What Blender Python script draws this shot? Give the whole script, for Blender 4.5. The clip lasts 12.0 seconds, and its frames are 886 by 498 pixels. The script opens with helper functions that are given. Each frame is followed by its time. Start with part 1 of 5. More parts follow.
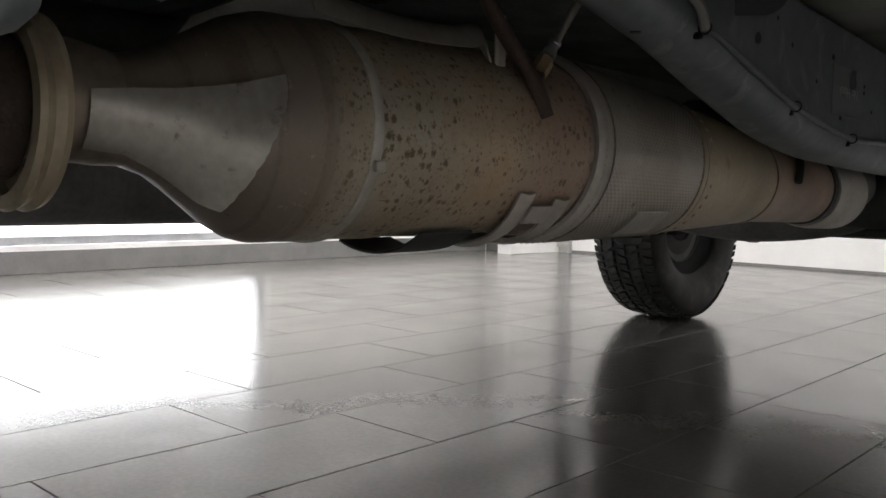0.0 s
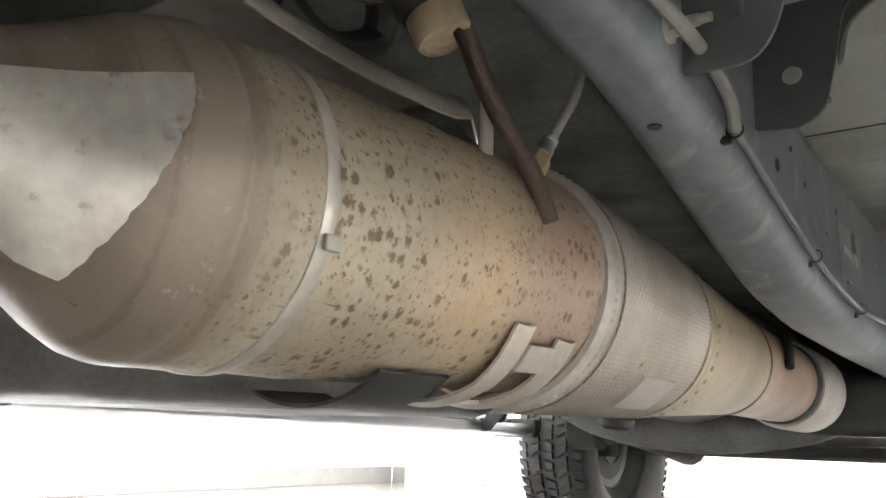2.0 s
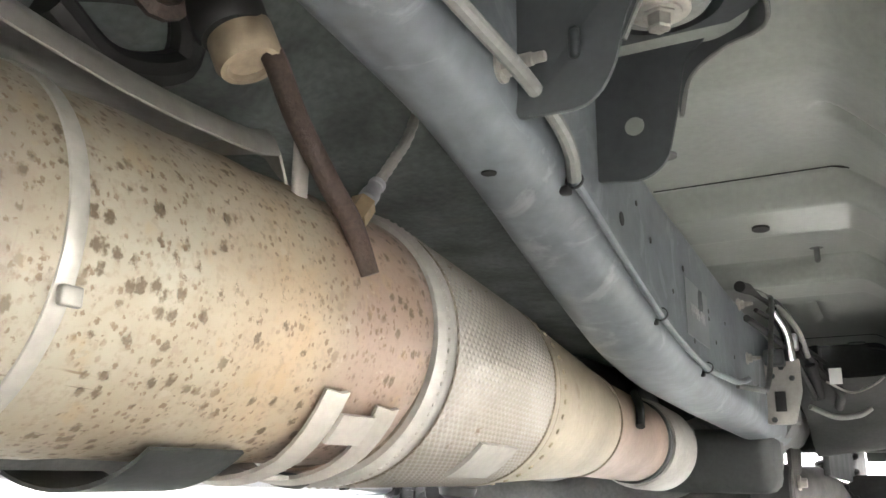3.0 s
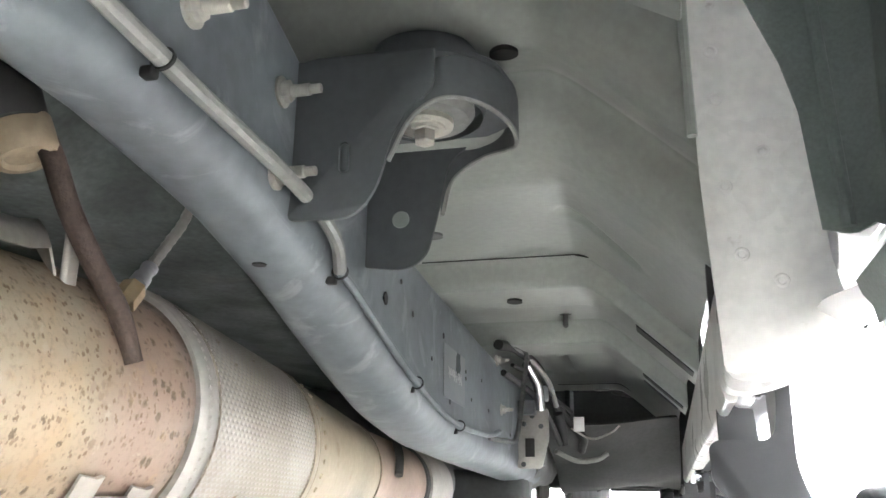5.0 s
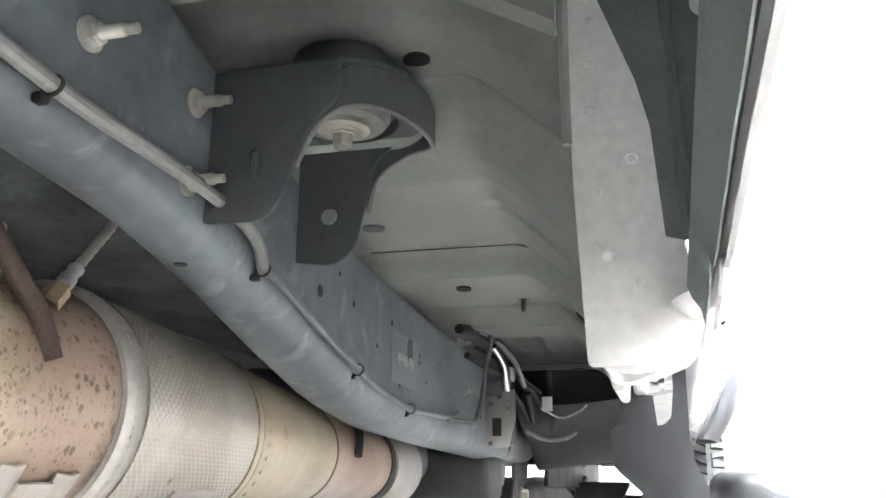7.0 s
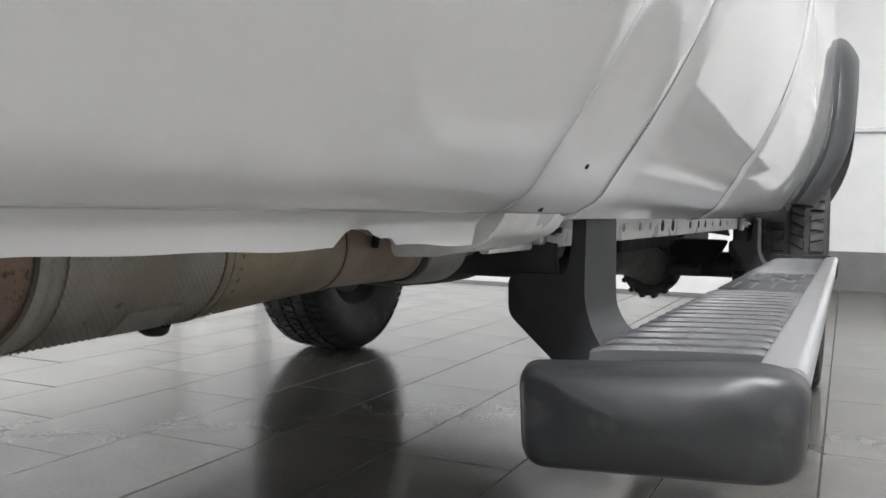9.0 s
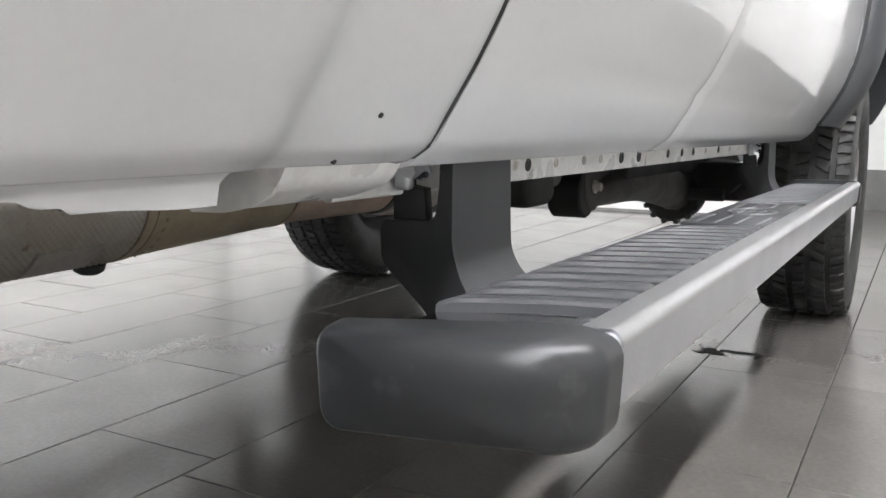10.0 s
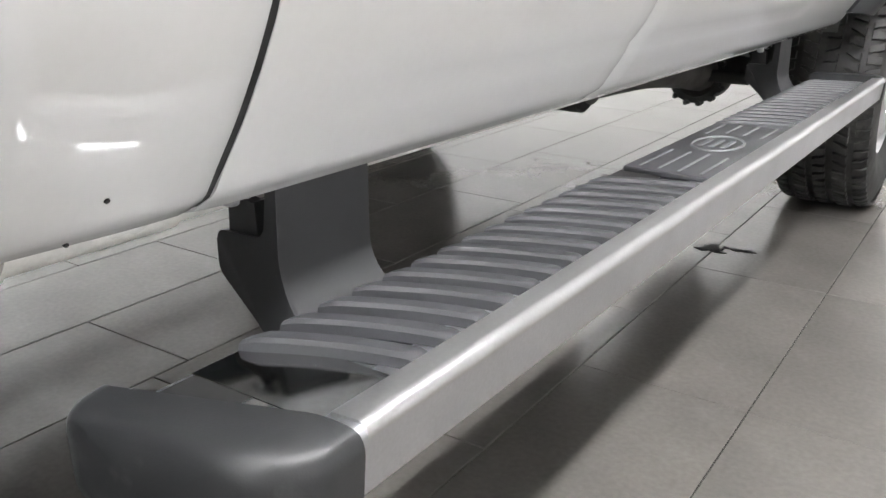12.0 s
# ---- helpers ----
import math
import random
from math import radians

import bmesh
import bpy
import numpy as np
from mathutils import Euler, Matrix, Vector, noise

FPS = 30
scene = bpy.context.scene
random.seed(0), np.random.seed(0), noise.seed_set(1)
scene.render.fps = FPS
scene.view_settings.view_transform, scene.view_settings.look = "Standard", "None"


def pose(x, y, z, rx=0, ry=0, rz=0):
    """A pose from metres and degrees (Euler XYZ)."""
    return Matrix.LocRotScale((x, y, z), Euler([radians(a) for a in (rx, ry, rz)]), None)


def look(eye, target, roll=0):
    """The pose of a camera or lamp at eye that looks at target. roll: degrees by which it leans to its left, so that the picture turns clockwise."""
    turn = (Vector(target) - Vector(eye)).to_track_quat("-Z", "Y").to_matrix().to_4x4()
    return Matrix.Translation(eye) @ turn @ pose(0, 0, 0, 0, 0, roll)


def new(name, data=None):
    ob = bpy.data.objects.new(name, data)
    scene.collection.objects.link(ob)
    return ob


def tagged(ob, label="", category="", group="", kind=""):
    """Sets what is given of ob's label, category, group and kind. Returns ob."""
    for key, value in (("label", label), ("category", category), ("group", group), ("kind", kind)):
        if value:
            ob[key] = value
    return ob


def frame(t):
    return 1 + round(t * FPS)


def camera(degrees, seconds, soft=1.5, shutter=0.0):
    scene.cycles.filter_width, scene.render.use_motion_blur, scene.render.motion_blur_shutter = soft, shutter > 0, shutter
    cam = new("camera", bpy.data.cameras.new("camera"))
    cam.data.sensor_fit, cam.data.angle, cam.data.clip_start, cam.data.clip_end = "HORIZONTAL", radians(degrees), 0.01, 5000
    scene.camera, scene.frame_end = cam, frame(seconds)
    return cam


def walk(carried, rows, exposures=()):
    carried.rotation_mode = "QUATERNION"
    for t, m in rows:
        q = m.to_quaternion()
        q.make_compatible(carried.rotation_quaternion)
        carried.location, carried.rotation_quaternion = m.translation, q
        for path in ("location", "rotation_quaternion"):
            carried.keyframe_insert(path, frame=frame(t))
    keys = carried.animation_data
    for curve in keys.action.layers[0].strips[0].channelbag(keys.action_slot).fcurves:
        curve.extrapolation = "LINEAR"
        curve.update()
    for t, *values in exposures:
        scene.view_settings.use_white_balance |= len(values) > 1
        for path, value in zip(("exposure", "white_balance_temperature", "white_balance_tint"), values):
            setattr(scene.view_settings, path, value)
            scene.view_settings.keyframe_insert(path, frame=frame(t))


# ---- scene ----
cam = camera(54.4, 12.0)
PATH = [
    (0, (0.248, 0.486, 0.505), (-1.112, 1.947, 0.376), 1.1),
    (0.5, (0.142, 0.593, 0.461), (-1.218, 2.046, 0.66), 1.2),
    (1, (0.108, 0.638, 0.443), (-1.241, 2.089, 0.722), 1.3),
    (1.5, (0.062, 0.656, 0.422), (-1.205, 2.165, 0.768), 1.2),
    (2, (0.036, 0.651, 0.43), (-1.136, 2.217, 0.844), 1.6),
    (2.5, (0.037, 0.678, 0.453), (-1.025, 2.302, 0.939), 1.4),
    (3, (0.034, 0.731, 0.449), (-0.884, 2.426, 0.981), 0.7),
    (3.5, (0.042, 0.764, 0.442), (-0.709, 2.529, 1.005), 0.1),
    (3.7, (0.047, 0.769, 0.447), (-0.64, 2.559, 1.015), 0.0),
    (5.3, (0.089, 0.648, 0.493), (-0.369, 2.509, 1.064), 0.9),
    (5.5, (0.093, 0.641, 0.492), (-0.361, 2.504, 1.061), 0.9),
    (6, (0.101, 0.634, 0.501), (-0.345, 2.502, 1.061), 0.7),
    (6.5, (0.13, 0.637, 0.5), (-0.322, 2.507, 1.047), 0.6),
    (6.7, (0.145, 0.64, 0.496), (-0.313, 2.51, 1.039), 0.5),
    (8.3, (0.33, 0.715, 0.553), (-0.475, 2.533, 0.774), 1.2),
    (8.5, (0.344, 0.734, 0.568), (-0.484, 2.548, 0.723), 1.2),
    (9, (0.387, 0.741, 0.607), (-0.459, 2.55, 0.503), 1.0),
    (9.5, (0.445, 0.8, 0.636), (-0.416, 2.585, 0.371), 0.9),
    (10, (0.52, 0.844, 0.628), (-0.448, 2.57, 0.338), 0.3),
    (10.5, (0.583, 0.895, 0.618), (-0.457, 2.574, 0.303), 0.4),
    (11, (0.68, 0.974, 0.663), (-0.383, 2.637, 0.337), 0.5),
    (11.5, (0.704, 0.968, 0.732), (-0.375, 2.601, 0.321), 0.2),
    (12, (0.646, 0.994, 0.766), (-0.399, 2.566, 0.107), 0.6),
]
walk(cam, [(t, look(eye, target, roll)) for t, eye, target, roll in PATH],
     exposures=[(0, 0.1, 6650, 12), (0.5, 0.45, 6600, 12), (1.0, 1.4, 6700, 12), (1.5, 2.0, 6750, 12), (2.5, 3.15, 6600, 9), (3.0, 3.5, 6500, 9), (3.5, 3.65, 6250, 8), (3.7, 3.65, 6300, 9), (5.3, 3.65, 6200, 9), (6.7, 3.65, 6150, 9), (7.6, 1.7, 6200, 12), (8.3, 0.52, 6250, 12), (8.8, 0.3, 6300, 10), (9.2, 0.3, 6300, 9), (9.5, 0.45, 6300, 10), (10.0, 0.6, 6350, 10), (10.5, 0.52, 6400, 10), (11.0, 0.48, 6450, 10), (11.5, 0.47, 6450, 10), (12, 0.74, 6450, 10)])

# ---- light ----
world = bpy.data.worlds.new("world")
scene.world = world
world.use_nodes = True
wn = world.node_tree.nodes
sky = wn.new("ShaderNodeTexSky")
sky.sky_type, sky.sun_disc = "NISHITA", False
sky.sun_elevation, sky.sun_rotation = radians(38), radians(60)
wn["Background"].inputs[1].default_value = 0.1
world.node_tree.links.new(sky.outputs[0], wn["Background"].inputs[0])


# ---- materials ----
def mat(name, base, rough=0.5, metal=0.0, vary=0.12, scale=8.0, fine=120.0, bump=0.05, second=None, stain=0.0,
        stain_col=(0.1, 0.08, 0.06), stain_scale=14.0, stain_at=0.6, coat=0.0, rough_vary=0.12, per_piece=0.0, swirl=0.0):
    """A painted, worn or bare surface: base colour mottled at two scales, stains, varied gloss and a fine relief."""
    m = bpy.data.materials.new(name)
    m.use_nodes = True
    nt = m.node_tree
    n, l = nt.nodes, nt.links
    b = n["Principled BSDF"]
    tc = n.new("ShaderNodeTexCoord")
    big = n.new("ShaderNodeTexNoise")
    big.inputs["Scale"].default_value, big.inputs["Detail"].default_value = scale, 5
    small = n.new("ShaderNodeTexNoise")
    small.inputs["Scale"].default_value, small.inputs["Detail"].default_value = fine, 3
    for t in (big, small):
        l.new(tc.outputs["Object"], t.inputs["Vector"])
    mix = n.new("ShaderNodeMix")
    mix.data_type = "RGBA"
    other = second or tuple(c * (1 - 2.2 * vary) for c in base)
    mix.inputs[6].default_value, mix.inputs[7].default_value = (*base, 1), (*other, 1)
    ramp = n.new("ShaderNodeMapRange")
    ramp.inputs[1].default_value, ramp.inputs[2].default_value = 0.35, 0.68
    l.new(big.outputs["Fac"], ramp.inputs[0])
    l.new(ramp.outputs[0], mix.inputs[0])
    col = mix.outputs[2]
    grain = n.new("ShaderNodeMix")
    grain.data_type, grain.blend_type = "RGBA", "MULTIPLY"
    grain.inputs[0].default_value = 1.0
    gr = n.new("ShaderNodeMapRange")
    gr.inputs[1].default_value, gr.inputs[2].default_value, gr.inputs[3].default_value, gr.inputs[4].default_value = 0.3, 0.7, 1 - vary, 1 + vary * 0.5
    l.new(small.outputs["Fac"], gr.inputs[0])
    l.new(col, grain.inputs[6])
    l.new(gr.outputs[0], grain.inputs[7])
    col = grain.outputs[2]
    if stain:
        st = n.new("ShaderNodeTexNoise")
        st.inputs["Scale"].default_value, st.inputs["Detail"].default_value, st.inputs["Roughness"].default_value = stain_scale, 6, 0.62
        l.new(tc.outputs["Object"], st.inputs["Vector"])
        st.inputs["Distortion"].default_value = swirl
        sr = n.new("ShaderNodeMapRange")
        sr.inputs[1].default_value, sr.inputs[2].default_value, sr.inputs[4].default_value = stain_at, stain_at + 0.08, stain
        l.new(st.outputs["Fac"], sr.inputs[0])
        sm = n.new("ShaderNodeMix")
        sm.data_type = "RGBA"
        sm.inputs[7].default_value = (*stain_col, 1)
        l.new(sr.outputs[0], sm.inputs[0])
        l.new(col, sm.inputs[6])
        col = sm.outputs[2]
    if per_piece:
        info = n.new("ShaderNodeObjectInfo")
        pr = n.new("ShaderNodeMapRange")
        pr.inputs[3].default_value, pr.inputs[4].default_value = 1 - per_piece, 1 + per_piece
        l.new(info.outputs["Random"], pr.inputs[0])
        pm = n.new("ShaderNodeMix")
        pm.data_type, pm.blend_type = "RGBA", "MULTIPLY"
        pm.inputs[0].default_value = 1.0
        l.new(col, pm.inputs[6])
        l.new(pr.outputs[0], pm.inputs[7])
        col = pm.outputs[2]
    l.new(col, b.inputs["Base Color"])
    rr = n.new("ShaderNodeMapRange")
    rr.inputs[3].default_value, rr.inputs[4].default_value = max(0.02, rough - rough_vary), min(1, rough + rough_vary)
    l.new(big.outputs["Fac"], rr.inputs[0])
    l.new(rr.outputs[0], b.inputs["Roughness"])
    b.inputs["Metallic"].default_value = metal
    b.inputs["Coat Weight"].default_value = coat
    b.inputs["Coat Roughness"].default_value = 0.02
    if bump:
        bp = n.new("ShaderNodeBump")
        bp.inputs["Strength"].default_value, bp.inputs["Distance"].default_value = bump, 0.004
        l.new(small.outputs["Fac"], bp.inputs["Height"])
        l.new(bp.outputs[0], b.inputs["Normal"])
    return m


def glow(name, col, strength):
    m = bpy.data.materials.new(name)
    m.use_nodes = True
    b = m.node_tree.nodes["Principled BSDF"]
    b.inputs["Base Color"].default_value = (0.9, 0.9, 0.9, 1)
    b.inputs["Emission Color"].default_value, b.inputs["Emission Strength"].default_value = (*col, 1), strength
    return m


PAINT = mat("white_paint", (0.76, 0.76, 0.76), 0.3, vary=0.012, bump=0.0, coat=1.0, rough_vary=0.03)
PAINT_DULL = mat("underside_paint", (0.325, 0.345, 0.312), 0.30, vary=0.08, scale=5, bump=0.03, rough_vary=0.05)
SILL_PAINT = mat("sill_paint", (0.79, 0.78, 0.75), 0.3, vary=0.08, scale=11, bump=0.03, stain=0.6, stain_col=(0.34, 0.30, 0.26), stain_scale=34, stain_at=0.64)
FRAME = mat("frame_coating", (0.172, 0.200, 0.214), 0.42, vary=0.15, scale=6, fine=60, bump=0.06, second=(0.120, 0.135, 0.147), stain=0.28, stain_col=(0.40, 0.425, 0.435), stain_scale=8, stain_at=0.57, swirl=1.6)
DARK = mat("dark_chassis", (0.04, 0.043, 0.041), 0.6, vary=0.2, bump=0.1)
ARM = mat("dark_cast_arm", (0.085, 0.08, 0.074), 0.5, vary=0.2, scale=14, bump=0.1, stain=0.4, stain_col=(0.14, 0.12, 0.1), stain_scale=25)
BACKING = mat("dark_backing_coat", (0.17, 0.195, 0.182), 0.6, vary=0.25, scale=10, bump=0.1, stain=0.4, stain_col=(0.19, 0.19, 0.165), stain_scale=14)
SLEEVE = mat("grey_sleeve", (0.27, 0.275, 0.26), 0.5, vary=0.12, bump=0.06, stain=0.4, stain_col=(0.4, 0.4, 0.37), stain_scale=40)
GREY = mat("grey_chassis", (0.165, 0.168, 0.162), 0.5, vary=0.2, bump=0.1, stain=0.4, stain_col=(0.2, 0.18, 0.15))
BRACKET = mat("bracket_coating", (0.094, 0.104, 0.109), 0.48, vary=0.1, bump=0.03)
BLACK_COAT = mat("black_powder_coat", (0.026, 0.027, 0.029), 0.52, vary=0.1, fine=900, bump=0.05)
TREAD_PLASTIC = mat("tread_plastic", (0.053, 0.054, 0.059), 0.42, vary=0.12, fine=700, bump=0.08)
CAP_PLASTIC = mat("cap_plastic", (0.022, 0.023, 0.0245), 0.36, vary=0.1, fine=800, bump=0.06, stain=0.15, stain_col=(0.14, 0.14, 0.14), stain_scale=20)
PLATE = mat("tray_plate", (0.84, 0.85, 0.87), 0.08, 1.0, vary=0.03, bump=0.004, rough_vary=0.03)
PAD_LINE = mat("worn_pad_line", (0.2, 0.205, 0.21), 0.4, vary=0.2, bump=0.05)
POLISHED = mat("polished_aluminium", (0.42, 0.425, 0.43), 0.09, 1.0, vary=0.08, bump=0.01)
ALU_EDGE = mat("polished_edge", (0.74, 0.745, 0.76), 0.32, 1.0, vary=0.04, fine=300, bump=0.01, rough_vary=0.04)
ALU = mat("brushed_aluminium", (0.74, 0.75, 0.79), 0.30, 1.0, vary=0.05, fine=300, bump=0.01, rough_vary=0.05)
ALU_DULL = mat("dull_aluminium", (0.6, 0.61, 0.63), 0.38, 0.9, vary=0.1, bump=0.03)
CHROME = mat("chrome", (0.6, 0.6, 0.61), 0.1, 1.0, vary=0.02, bump=0.0, rough_vary=0.02)
ZINC = mat("zinc_bolt", (0.62, 0.6, 0.54), 0.4, 0.6, vary=0.15, bump=0.05, stain=0.4, stain_col=(0.35, 0.28, 0.2), stain_scale=80)
RUBBER = mat("tyre_rubber", (0.028, 0.028, 0.027), 0.62, vary=0.25, scale=12, bump=0.12, stain=0.35, stain_col=(0.08, 0.078, 0.07), stain_scale=18, stain_at=0.55)
BLACK_RUBBER = mat("black_rubber", (0.02, 0.02, 0.02), 0.6, vary=0.2, bump=0.05)
FLARE = mat("flare_plastic", (0.035, 0.037, 0.04), 0.33, vary=0.1, fine=600, bump=0.06)
# grey-green, kept dark for the shade inside the side panel
LINER = mat("liner", (0.19, 0.225, 0.21), 0.6, vary=0.12, fine=400, bump=0.06)
HANGER = mat("hanger_steel", (0.5, 0.47, 0.42), 0.45, 0.35, vary=0.1, bump=0.06, stain=0.4, stain_col=(0.3, 0.24, 0.18), stain_scale=30)
ROD = mat("rusty_rod", (0.085, 0.056, 0.044), 0.65, 0.2, vary=0.25, bump=0.3, fine=300)
SENSOR = mat("sensor_brass", (0.55, 0.42, 0.26), 0.38, 0.6, vary=0.15, bump=0.05)
BEIGE_RUBBER = mat("dusty_isolator", (0.36, 0.29, 0.2), 0.6, vary=0.15, bump=0.1)
SHIELD = mat("heat_shield", (0.33, 0.315, 0.28), 0.42, 0.45, vary=0.12, bump=0.05, stain=0.5, stain_col=(0.27, 0.23, 0.18), stain_scale=15)
STRAP = mat("strap_steel", (0.42, 0.40, 0.36), 0.4, 0.45, vary=0.12, bump=0.05, stain=0.5, stain_col=(0.22, 0.18, 0.14), stain_scale=30)
WALL = mat("white_wall", (0.82, 0.82, 0.81), 0.6, vary=0.02, bump=0.01)
BASE = mat("grey_baseboard", (0.19, 0.19, 0.185), 0.35, vary=0.08, bump=0.02)
CEIL = mat("white_ceiling", (0.8, 0.8, 0.79), 0.8, vary=0.02, bump=0.01)
TILE = mat("grey_floor_tile", (0.134, 0.126, 0.116), 0.185, vary=0.1, scale=3.5, fine=90, bump=0.015, second=(0.104, 0.099, 0.092), stain=0.06,
           stain_col=(0.27, 0.265, 0.25), stain_scale=5, stain_at=0.56, per_piece=0.08, rough_vary=0.1)
TILE.node_tree.nodes["Principled BSDF"].inputs["Specular IOR Level"].default_value = 0.40
GROUT = mat("dark_grout", (0.10, 0.092, 0.08), 0.7, vary=0.15, bump=0.1)
WETTED = mat("wetted_tile", (0.1, 0.096, 0.09), 0.09, vary=0.3, bump=0.5, fine=60)
WET = mat("wet_dirt", (0.012, 0.011, 0.01), 0.8, vary=0.2, bump=0.2, fine=400)
WHITE_INK = mat("white_ink", (0.5, 0.5, 0.5), 0.5, vary=0.03, bump=0.0)
LABEL_FILM = mat("label_film", (0.19, 0.205, 0.215), 0.3, vary=0.05, bump=0.0)
RED = mat("red_letters", (0.65, 0.05, 0.06), 0.4, vary=0.05, bump=0.0)
SIGN_WHITE = mat("sign_white", (0.8, 0.8, 0.78), 0.4, vary=0.02, bump=0.0)
LAMP = glow("lamp_diffuser", (1.0, 0.985, 0.985), 70.0)
OUTSIDE = glow("daylight", (0.93, 0.97, 1.0), 3.7)


def steel_mat(name, dimples=False, tan=1.0):
    """Heat-stained exhaust steel: tan bloom, dark pits and burnt blotches, a pinkish heat band towards the outlet end."""
    m = bpy.data.materials.new(name)
    m.use_nodes = True
    nt = m.node_tree
    n, l = nt.nodes, nt.links
    b = n["Principled BSDF"]
    tc = n.new("ShaderNodeTexCoord")
    sep = n.new("ShaderNodeSeparateXYZ")
    along = n.new("ShaderNodeMapping")
    along.inputs["Location"].default_value = (0, -0.085, 0)
    l.new(tc.outputs["Object"], along.inputs[0])
    l.new(along.outputs[0], sep.inputs[0])

    def noise_tex(scale, detail=5, rough=0.6, stretch=(1, 1, 1)):
        mp = n.new("ShaderNodeMapping")
        mp.inputs["Scale"].default_value = stretch
        l.new(tc.outputs["Object"], mp.inputs[0])
        t = n.new("ShaderNodeTexNoise")
        t.inputs["Scale"].default_value, t.inputs["Detail"].default_value, t.inputs["Roughness"].default_value = scale, detail, rough
        l.new(mp.outputs[0], t.inputs["Vector"])
        return t.outputs["Fac"]

    def rng(v, a, c, lo=0.0, hi=1.0):
        r = n.new("ShaderNodeMapRange")
        r.interpolation_type = "SMOOTHSTEP"
        for i, x in enumerate((a, c, lo, hi)):
            r.inputs[i + 1].default_value = x
        l.new(v, r.inputs[0])
        return r.outputs[0]

    def blend(col, other, fac):
        x = n.new("ShaderNodeMix")
        x.data_type = "RGBA"
        if isinstance(col, tuple):
            x.inputs[6].default_value = (*col, 1)
        else:
            l.new(col, x.inputs[6])
        x.inputs[7].default_value = (*other, 1)
        l.new(fac, x.inputs[0])
        return x.outputs[2]

    def mul(a, c):
        x = n.new("ShaderNodeMath")
        x.operation = "MULTIPLY"
        l.new(a, x.inputs[0])
        if isinstance(c, float):
            x.inputs[1].default_value = c
        else:
            l.new(c, x.inputs[1])
        return x.outputs[0]

    height = None
    if dimples:
        col = blend((0.41, 0.385, 0.345), (0.34, 0.31, 0.265), rng(noise_tex(9), 0.4, 0.62))
        col = blend(col, (0.2, 0.15, 0.1), mul(rng(noise_tex(38), 0.63, 0.7), 0.7))
        height = noise_tex(220, 3)
    else:
        col = blend((0.352, 0.322, 0.254), (0.298, 0.256, 0.188), rng(noise_tex(7), 0.4, 0.62))
        warm = mul(rng(sep.outputs[1], 0.94, 1.08), rng(noise_tex(5), 0.3, 0.6))
        col = blend(col, (0.41, 0.28, 0.16), mul(warm, 0.75))
        col = blend(col, (0.29, 0.208, 0.165), mul(rng(sep.outputs[1], 1.06, 1.12), 0.85))
        left = n.new("ShaderNodeMath")
        left.operation = "SUBTRACT"
        left.inputs[0].default_value = 1.66
        l.new(sep.outputs[1], left.inputs[1])
        col = blend(col, (0.155, 0.130, 0.108), mul(rng(left.outputs[0], 0.775, 0.835), 0.8))
        def cells(scale, lo, hi, warp=0.25):
            """Scattered round blotches of uneven size with ragged rims."""
            wob = n.new("ShaderNodeTexNoise")
            wob.inputs["Scale"].default_value, wob.inputs["Detail"].default_value = scale * 2.6, 4
            l.new(tc.outputs["Object"], wob.inputs["Vector"])
            shove = n.new("ShaderNodeVectorMath")
            shove.operation = "MULTIPLY_ADD"
            l.new(wob.outputs["Color"], shove.inputs[0])
            shove.inputs[1].default_value = (0.85 / scale,) * 3
            l.new(tc.outputs["Object"], shove.inputs[2])
            squash = n.new("ShaderNodeMapping")
            squash.inputs["Scale"].default_value = (0.9, 1.05, 0.86)
            l.new(shove.outputs[0], squash.inputs[0])
            v = n.new("ShaderNodeTexVoronoi")
            v.inputs["Scale"].default_value = scale
            v.inputs["Randomness"].default_value = 0.85
            l.new(squash.outputs[0], v.inputs["Vector"])
            sc = n.new("ShaderNodeSeparateColor")
            l.new(v.outputs["Color"], sc.inputs[0])
            size = rng(sc.outputs[0], 0.15, 1.0, lo, hi)
            d = n.new("ShaderNodeMath")
            d.operation = "MULTIPLY_ADD"
            l.new(wob.outputs["Fac"], d.inputs[0])
            d.inputs[1].default_value = warp
            l.new(v.outputs["Distance"], d.inputs[2])
            e = n.new("ShaderNodeMath")
            e.operation = "SUBTRACT"
            l.new(size, e.inputs[0])
            l.new(d.outputs[0], e.inputs[1])
            return rng(e.outputs[0], -0.11, 0.17)

        zone = mul(rng(noise_tex(10, 3), 0.34, 0.52), rng(sep.outputs[1], 0.83, 0.87))
        spots = mul(cells(125, 0.0, 0.54, 0.2), zone)
        col = blend(col, (0.10, 0.068, 0.036), mul(spots, 0.9))
        fine = mul(cells(250, 0.0, 0.56, 0.2), mul(rng(noise_tex(17, 3), 0.36, 0.52), rng(sep.outputs[1], 0.80, 0.86)))
        col = blend(col, (0.13, 0.08, 0.042), mul(fine, 0.8))
        halo = mul(cells(48, 0.0, 0.55, 0.2), zone)
        col = blend(col, (0.36, 0.25, 0.13), mul(halo, 0.34))
        # fine cracks along the sheet
        crack = mul(rng(noise_tex(150, 2, 0.5, (1.0, 0.05, 1.0)), 0.665, 0.69), rng(noise_tex(9, 3), 0.5, 0.6))
        col = blend(col, (0.14, 0.09, 0.05), mul(crack, 0.8))
        streak = mul(rng(noise_tex(60, 4, 0.6, (0.06, 1.0, 0.06)), 0.52, 0.62), rng(left.outputs[0], 0.78, 0.83))
        col = blend(col, (0.115, 0.085, 0.065), mul(streak, 0.5))
        scuff = rng(noise_tex(24, 5, 0.7), 0.63, 0.70)
